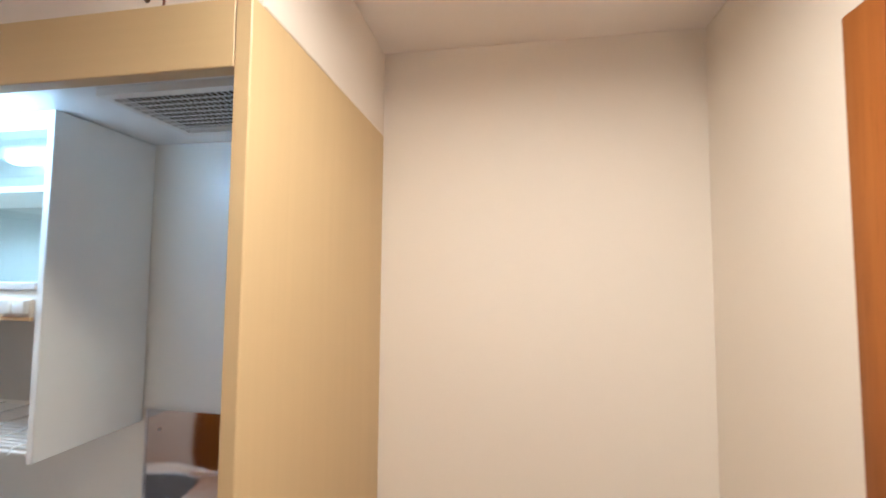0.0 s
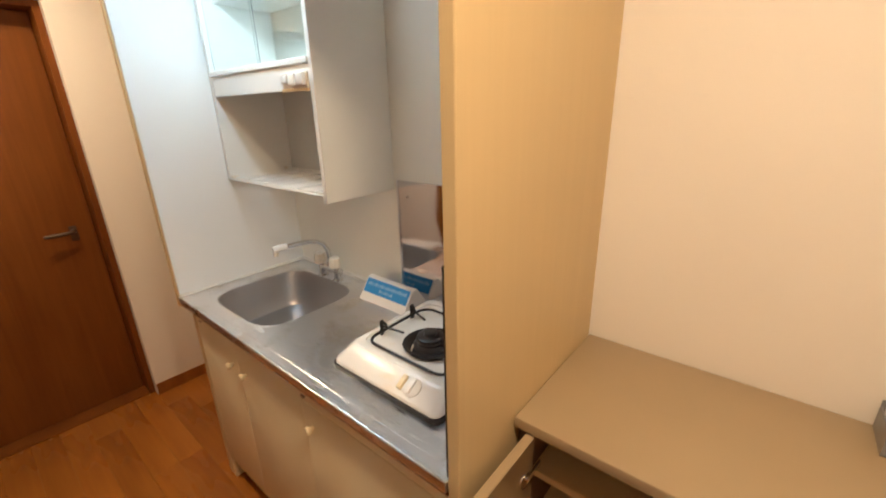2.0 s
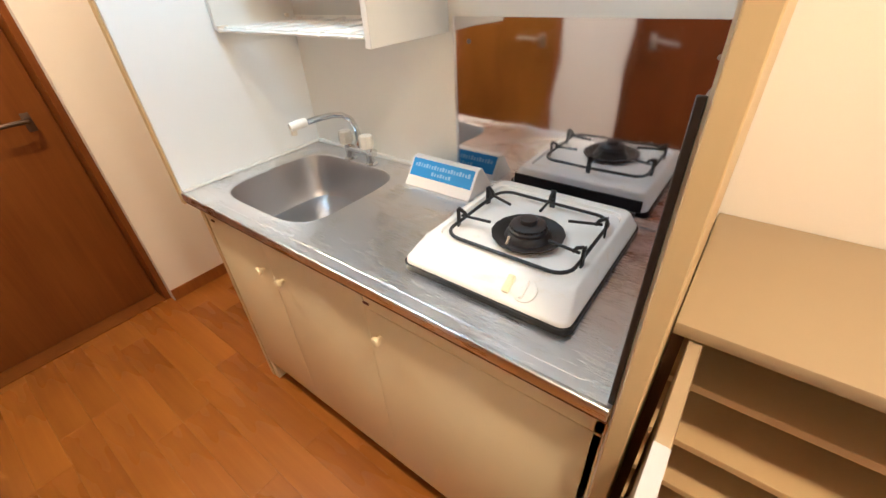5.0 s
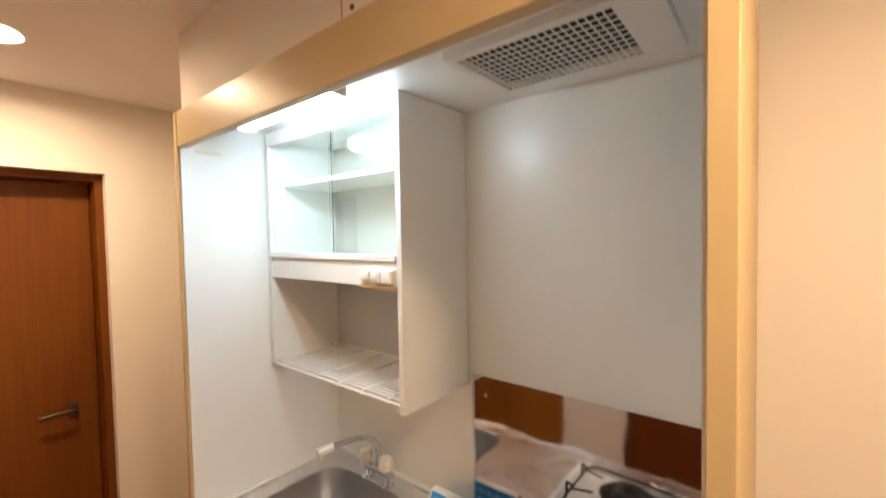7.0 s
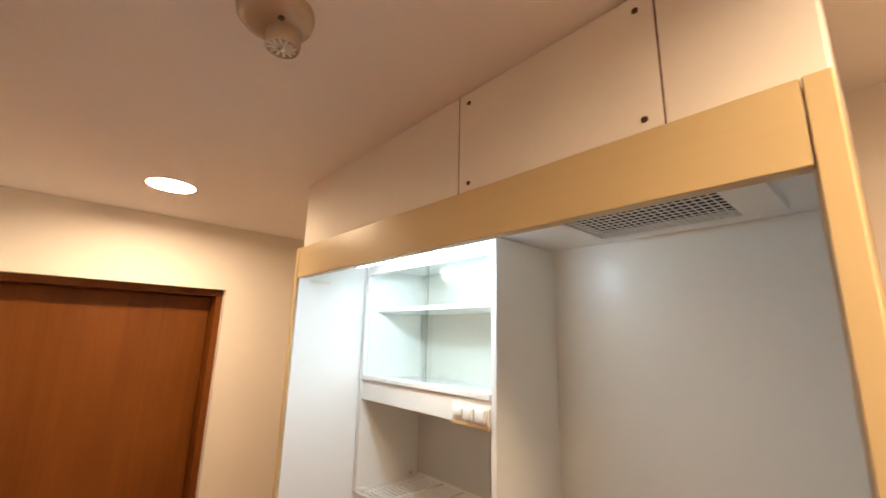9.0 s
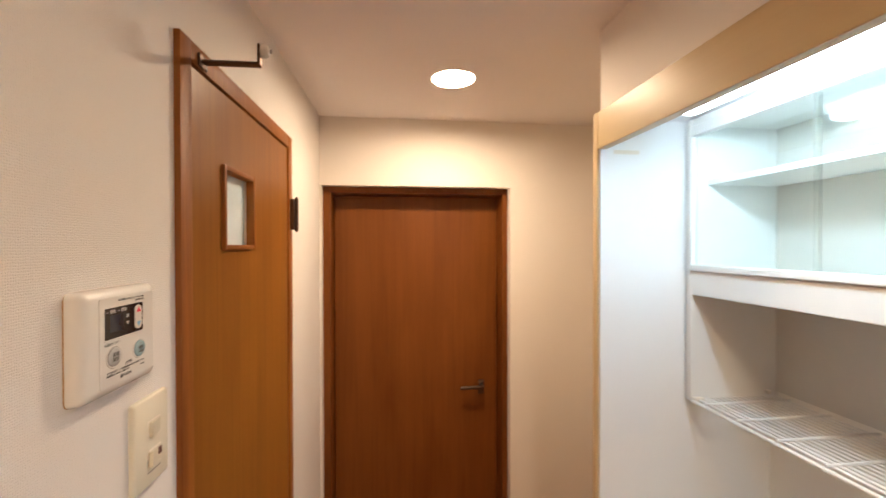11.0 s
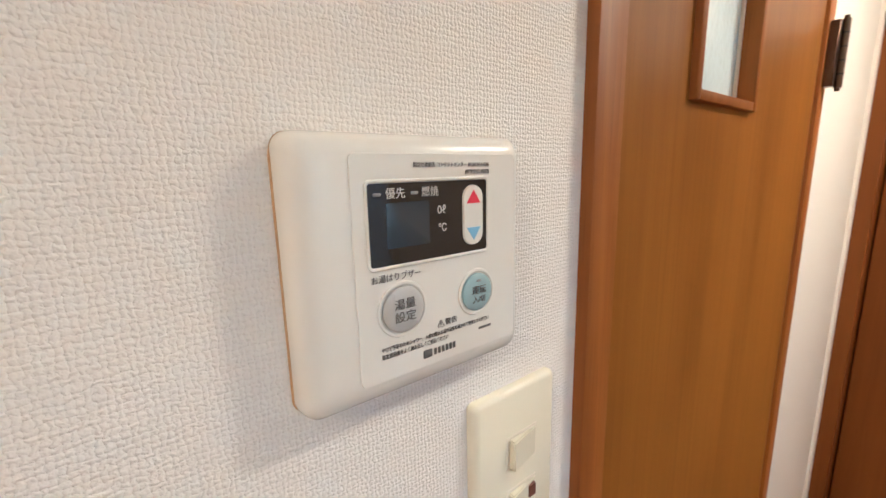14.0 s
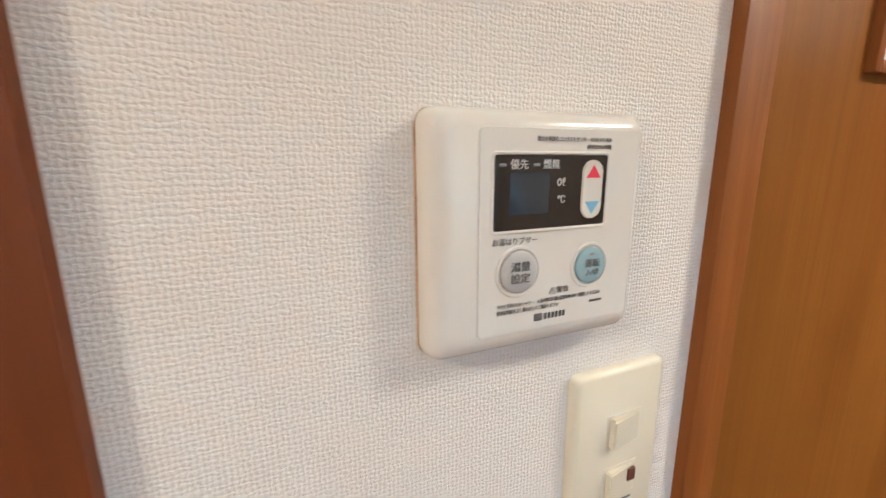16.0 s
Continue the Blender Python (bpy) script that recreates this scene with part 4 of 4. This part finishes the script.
def leaflet_box():
    s = thing("leaflet_box", "dark grey tray of white printed leaflets on the shoe cabinet", "leaflet box", pose(0.470, -0.552, 0.8705, 0, 0, 0))
    bm = bmesh.new()
    for lo, hi in (((0, 0, 0), (0.086, -0.21, 0.003)), ((0, 0, 0), (0.003, -0.21, 0.030)), ((0.083, 0, 0), (0.086, -0.21, 0.058)), ((0.003, -0.003, 0.003), (0.083, 0, 0.045)), ((0.003, -0.21, 0.003), (0.083, -0.207, 0.045))):
        add_box(bm, [min(p, q) for p, q in zip(lo, hi)], [max(p, q) for p, q in zip(lo, hi)])
    part("tray", bm, LAMP_GREY, s)
    for k in range(9):
        x = 0.012 + k * 0.0075
        sheet = part("leaflet", box((-0.0006, -0.197, 0), (0.0006, 0, 0.075 - 0.0015 * k)), CARD, s)
        sheet.matrix_local = Matrix.Translation((x, -0.006, 0.0035)) @ Matrix.Rotation(radians(7 + 2 * (k % 3)), 4, "Y")
        if k == 0:
            for u, n in ((0.062, 11), (0.046, 16), (0.034, 16)):
                for i in range(n):
                    y = -0.012 - 0.17 * i / n
                    part("print_mark", box((-0.0009, y - 0.006, u - 0.002), (-0.0006, y, u + (0.002 if n < 12 else 0.0005))), INK if n < 12 else BROWN, sheet)


# ---- ceiling fittings ----
def downlight(x, y, glowing):
    d = thing("downlight", "round recessed ceiling downlight, lit warm white", "lamp", pose(x, y, CEIL), group="hall downlights")
    part("trim_ring", lathe(((0.0722, 0.002), (0.0722, -0.0012), (0.0735, -0.0024), (0.0785, -0.0016), (0.0795, -0.0003)), (0, 0, 0), 48, "z", False), WHITE, d)
    part("reflector", lathe(((0.0716, -0.0004), (0.0714, 0.006), (0.0705, 0.011), (0.068, 0.016)), (0, 0, 0), 48, "z", False), WHITE, d, "white reflector inside the lamp")
    part("lamp_disc", cyl((0, 0, 0.010), (0, 0, 0.014), 0.0695, n=48), glowing, d, "glowing warm lamp face")


def smoke_alarm():
    s = thing("smoke_alarm", "yellowed glossy plastic smoke alarm with a ribbed cap on the ceiling", "smoke alarm", pose(-0.337, 0.548, CEIL))
    part("base", lathe(((0.057, 0), (0.057, -0.008), (0.055, -0.016), (0.050, -0.022), (0.040, -0.027), (0.022, -0.029)), (0, 0, 0), 48), PEARL, s)
    part("cap", lathe(((0.027, -0.024), (0.0275, -0.040), (0.026, -0.052), (0.0245, -0.055), (0.022, -0.0545), (0.0205, -0.050), (0.006, -0.049)), (0.016, 0.006, 0), 40), PEARL, s, "brownish translucent cap")
    for k in range(12):
        a = 2 * math.pi * k / 12
        rib = part("rib", box((0.004, -0.0018, -0.0545), (0.0215, 0.0018, -0.0495), 0.0008, 1), WHITE, s)
        rib.matrix_local = Matrix.Translation((0.016, 0.006, 0)) @ Matrix.Rotation(a, 4, "Z")
    part("hub", lathe(((0.007, -0.049), (0.007, -0.056), (0.005, -0.0575), (0.002, -0.0577)), (0.016, 0.006, 0), 20), CHROME, s)
    part("test_light", cyl((0.000, -0.026, -0.0300), (0.000, -0.026, -0.025), 0.005, n=16), BLACK, s)


# ---- left wall fittings ----
FACE = Matrix(((0, 0, 1, 0), (1, 0, 0, 0), (0, 1, 0, 0), (0, 0, 0, 1)))     # letters in the y-z plane, facing +x


def remote_control():
    r = thing("bath_remote", "cream plastic water heater remote control on the wall", "remote control", LEFT)
    y0, y1, z0, z1, f = -0.0685, 0.0605, 1.4405, 1.5625, 0.0185
    bm = bmesh.new()
    loops = []
    for inset, x, rad in ((0.0, 0.0004, 0.007), (0.0, 0.006, 0.007), (0.001, 0.0125, 0.007), (0.004, 0.0165, 0.007), (0.009, f, 0.006)):
        loops.append([bm.verts.new((x, p.x, p.y)) for p in rounded(y0 + inset, z0 + inset, y1 - inset, z1 - inset, rad, 0, 6)])
    for p, q in zip(loops, loops[1:]):
        for k in range(len(p)):
            bm.faces.new((p[k], p[(k + 1) % len(p)], q[(k + 1) % len(p)], q[k]))
    bm.faces.new(loops[-1])
    bm.faces.new(loops[0][::-1])
    part("case", bm, REMOTE, r)
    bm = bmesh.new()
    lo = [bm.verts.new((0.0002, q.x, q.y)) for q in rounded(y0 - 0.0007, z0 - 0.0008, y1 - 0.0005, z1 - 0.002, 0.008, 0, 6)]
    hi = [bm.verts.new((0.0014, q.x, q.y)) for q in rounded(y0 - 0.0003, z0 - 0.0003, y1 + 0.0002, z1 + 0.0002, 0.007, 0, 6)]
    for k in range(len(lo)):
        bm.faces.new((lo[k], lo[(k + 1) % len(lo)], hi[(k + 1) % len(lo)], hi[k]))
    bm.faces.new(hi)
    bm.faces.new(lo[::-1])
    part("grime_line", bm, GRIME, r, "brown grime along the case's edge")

    def plate(name, a, b, c, d, x, thick, mat, rad=0.002, label="", parent=r):
        bm2 = bmesh.new()
        lo = [bm2.verts.new((x, p.x, p.y)) for p in rounded(a, c, b, d, rad, 0, 6)]
        hi = [bm2.verts.new((x + thick, p.x, p.y)) for p in rounded(a + 0.0003, c + 0.0003, b - 0.0003, d - 0.0003, max(0.0004, rad - 0.0003), 0, 6)]
        for k in range(len(lo)):
            bm2.faces.new((lo[k], lo[(k + 1) % len(lo)], hi[(k + 1) % len(lo)], hi[k]))
        bm2.faces.new(hi)
        bm2.faces.new(lo[::-1])
        return part(name, bm2, mat, parent, label)

    plate("front_cover", -0.0445, 0.0525, 1.4515, 1.5535, f - 0.0002, 0.0009, REMOTE, 0.003)
    x = f + 0.0007
    bm = bmesh.new()
    ring_ = []
    for grow, h_ in ((0.0016, 0.0), (0.0012, 0.0007), (0.0004, 0.0007), (-0.0002, 0.0001)):
        ring_.append([bm.verts.new((x + h_, p.x, p.y)) for p in rounded(-0.037 - grow, 1.505 - grow, 0.031 + grow, 1.541 + grow, 0.0015 + max(0, grow), 0, 6)])
    for p, q in zip(ring_, ring_[1:]):
        for k in range(len(p)):
            bm.faces.new((p[k], p[(k + 1) % len(p)], q[(k + 1) % len(p)], q[k]))
    part("display_rim", bm, REMOTE, r)
    screen = plate("display", -0.037, 0.031, 1.505, 1.541, x, 0.0004, SCREEN, 0.0015, "dark glossy display window")
    plate("digit_window", -0.0285, -0.0055, 1.5125, 1.5325, x + 0.0004, 0.0001, DIGITS, 0.001, "", screen)
    key = plate("temperature_key", 0.0145, 0.0275, 1.5085, 1.5385, x + 0.0004, 0.0011, REMOTE, 0.0062, "oval up and down key")
    for mat, z, s, nm in ((RED, 1.5325, 1, "up_mark"), (SKY_MARK, 1.5145, -1, "down_mark")):
        bm2 = bmesh.new()
        tri = [(0.0164, z - 0.003 * s), (0.0256, z - 0.003 * s), (0.021, z + 0.0036 * s)]
        lo = [bm2.verts.new((x + 0.0014, a, b)) for a, b in tri]
        hi = [bm2.verts.new((x + 0.0017, a, b)) for a, b in tri]
        for k in range(3):
            bm2.faces.new((lo[k], lo[(k + 1) % 3], hi[(k + 1) % 3], hi[k]))
        bm2.faces.new(hi)
        bm2.faces.new(lo[::-1])
        part(nm, bm2, mat, key, smooth=False)
    for y, z, rr, mat, lab, nm in ((-0.022, 1.4840, 0.0108, GREY_KEY, "round grey push button", "volume_button"), (0.0235, 1.4830, 0.0100, BLUE_KEY, "round blue-grey push button", "power_button")):
        part("button_ring", lathe(((rr + 0.0026, 0), (rr + 0.0022, 0.0008), (rr + 0.0012, 0.0009), (rr + 0.0002, -0.0001)), (x, y, z), 36, "x"), REMOTE, r)
        part(nm, lathe(((rr, 0.0), (rr, 0.0012), (rr - 0.0012, 0.0020), (rr * 0.5, 0.0022)), (x, y, z), 36, "x"), mat, r, lab)

    def words(text, size, y, z, mat, out=0.0, width=0.0, name="lettering", parent=r):
        return writing(name, text, size, Matrix.Translation((x + out + 0.0004, y, z)) @ FACE, mat, parent, "", width)

    words("優先", 0.0050, -0.0235, 1.5362, PALE_INK, 0.0002, 0.0098)
    words("燃焼", 0.0050, -0.0050, 1.5362, PALE_INK, 0.0002, 0.0095)
    for y in (-0.0325, -0.0135):
        plate("lamp_window", y - 0.002, y + 0.002, 1.5355, 1.5370, x + 0.0004, 0.0002, LAMP_GREY, 0.0006, "", screen)
    words("0ℓ", 0.0055, 0.0015, 1.5275, PALE_INK, 0.0002, 0.0048)
    words("℃", 0.0052, 0.0018, 1.5190, PALE_INK, 0.0002, 0.0046)
    words("お湯はりブザー", 0.0040, -0.0245, 1.4995, INK, 0.0, 0.0255)
    words("湯量", 0.0054, -0.022, 1.4868, INK, 0.0021, 0.0112)
    words("設定", 0.0054, -0.022, 1.4808, INK, 0.0021, 0.0112)
    words("運転", 0.0050, 0.0235, 1.4842, INK, 0.0021, 0.0098)
    words("入/切", 0.0040, 0.0235, 1.4793, INK, 0.0021, 0.0085)
    plate("lamp_window", 0.0218, 0.0252, 1.4888, 1.4900, x + 0.0022, 0.0002, LAMP_GREY, 0.0005)
    words("問合せ連絡先 コンタクトセンター", 0.0026, 0.0020, 1.5483, INK, 0.0, 0.0310)
    words("0120-911-026", 0.0026, 0.0257, 1.5483, INK, 0.0, 0.0140)
    words("(修理受付24時間)", 0.0024, 0.0247, 1.5448, INK, 0.0, 0.0160)
    words("⚠警告", 0.0036, 0.0035, 1.4715, INK, 0.0, 0.0125)
    words("やけど予防のためシャワー、入浴の際はお湯の温度を確かめて使用してください", 0.0026, -0.0010, 1.4668, INK, 0.0, 0.0660)
    words("取扱説明書をよく読み正しくご使用ください", 0.0026, -0.0150, 1.4635, INK, 0.0, 0.0380)
    # maker's mark as plain shapes
    plate("mark", -0.0115, -0.0062, 1.4560, 1.4602, x + 0.0002, 0.0002, INK, 0.0006)
    for k in range(6):
        plate("mark", -0.0050 + k * 0.0024, -0.0033 + k * 0.0024, 1.4564, 1.4598, x + 0.0002, 0.0002, INK, 0.0003)
    plate("type_mark", 0.0250, 0.0340, 1.4616, 1.4630, x + 0.0002, 0.0002, INK, 0.0003)


def light_switch():
    s = thing("light_switch", "ivory plastic wall plate with two rocker switches", "switch", LEFT)
    y0, y1, z0, z1 = 0.032, 0.110, 1.2835, 1.4055
    bm = bmesh.new()
    loops = []
    for inset, x in ((0.0, 0.0003), (0.0, 0.004), (0.001, 0.006), (0.003, 0.0074)):
        loops.append([bm.verts.new((x, p.x, p.y)) for p in rounded(y0 + inset, z0 + inset, y1 - inset, z1 - inset, 0.004, 0, 5)])
    for p, q in zip(loops, loops[1:]):
        for k in range(len(p)):
            bm.faces.new((p[k], p[(k + 1) % len(p)], q[(k + 1) % len(p)], q[k]))
    bm.faces.new(loops[-1])
    bm.faces.new(loops[0][::-1])
    part("plate", bm, SWITCH, s)
    for z, lamp in ((1.3605, False), (1.3205, True)):
        part("rocker_frame", box((0.0072, 0.0600, z - 0.0125), (0.0076, 0.0900, z + 0.0125), 0.0002, 1), CREAM, s)
        bm = bmesh.new()
        add_box(bm, (0.0074, 0.0622, z - 0.0108), (0.0130, 0.0884, z + 0.0108))
        for v in bm.verts:
            if v.co.x > 0.01 and v.co.y > 0.07:
                v.co.x = 0.0086
        bmesh.ops.bevel(bm, geom=bm.edges[:], offset=0.0009, segments=2, affect="EDGES")
        rocker = part("rocker", bm, SWITCH, s)
        if lamp:
            part("indicator", box((0.0086, 0.0800, z - 0.0010), (0.0112, 0.0868, z + 0.0085), 0.0005, 1), BROWN, rocker, "dark indicator window")
            part("caption", box((0.0074, 0.060, z - 0.0185), (0.0077, 0.088, z - 0.0172)), INK, s)


# ---- build ----
hall()
end_door()
doors()
surround()
vent()
tube_lamp()
wall_cabinet()
worktop()
base_cabinet()
splash_plates()
hob()
faucet()
tent_sign()
shoe_cabinet()
leaflet_box()
downlight(*DOWNLIGHTS[0], SHINE)
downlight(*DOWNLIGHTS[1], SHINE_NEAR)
smoke_alarm()
remote_control()
light_switch()


# ---- floor boards, last ----
def floor_boards():
    floor = bpy.data.objects["floor"]
    rng = random.Random(4)
    width, end, meshes = 0.1, 2.40, {}
    for i in range(17):
        x = -0.93 + i * width
        y = -1.10
        first = True
        while y < end - 0.05:
            length = rng.choice((0.15, 0.3, 0.45, 0.6)) if first else rng.choice((0.45, 0.6, 0.75, 0.9))
            length = round(min(length, end - y), 3)
            first = False
            if length not in meshes:
                meshes[length] = finish(box((-width / 2 + 0.0001, -length / 2 + 0.0001, -0.012), (width / 2 - 0.0001, length / 2 - 0.0001, 0.0), 0.0005, 1), "floor_board", FLOOR_WOOD, False)
            board = new("floor_board", meshes[length])
            board.parent = floor
            board.location = (x, y + length / 2, -0.0005 * rng.random())
            y += length


floor_boards()
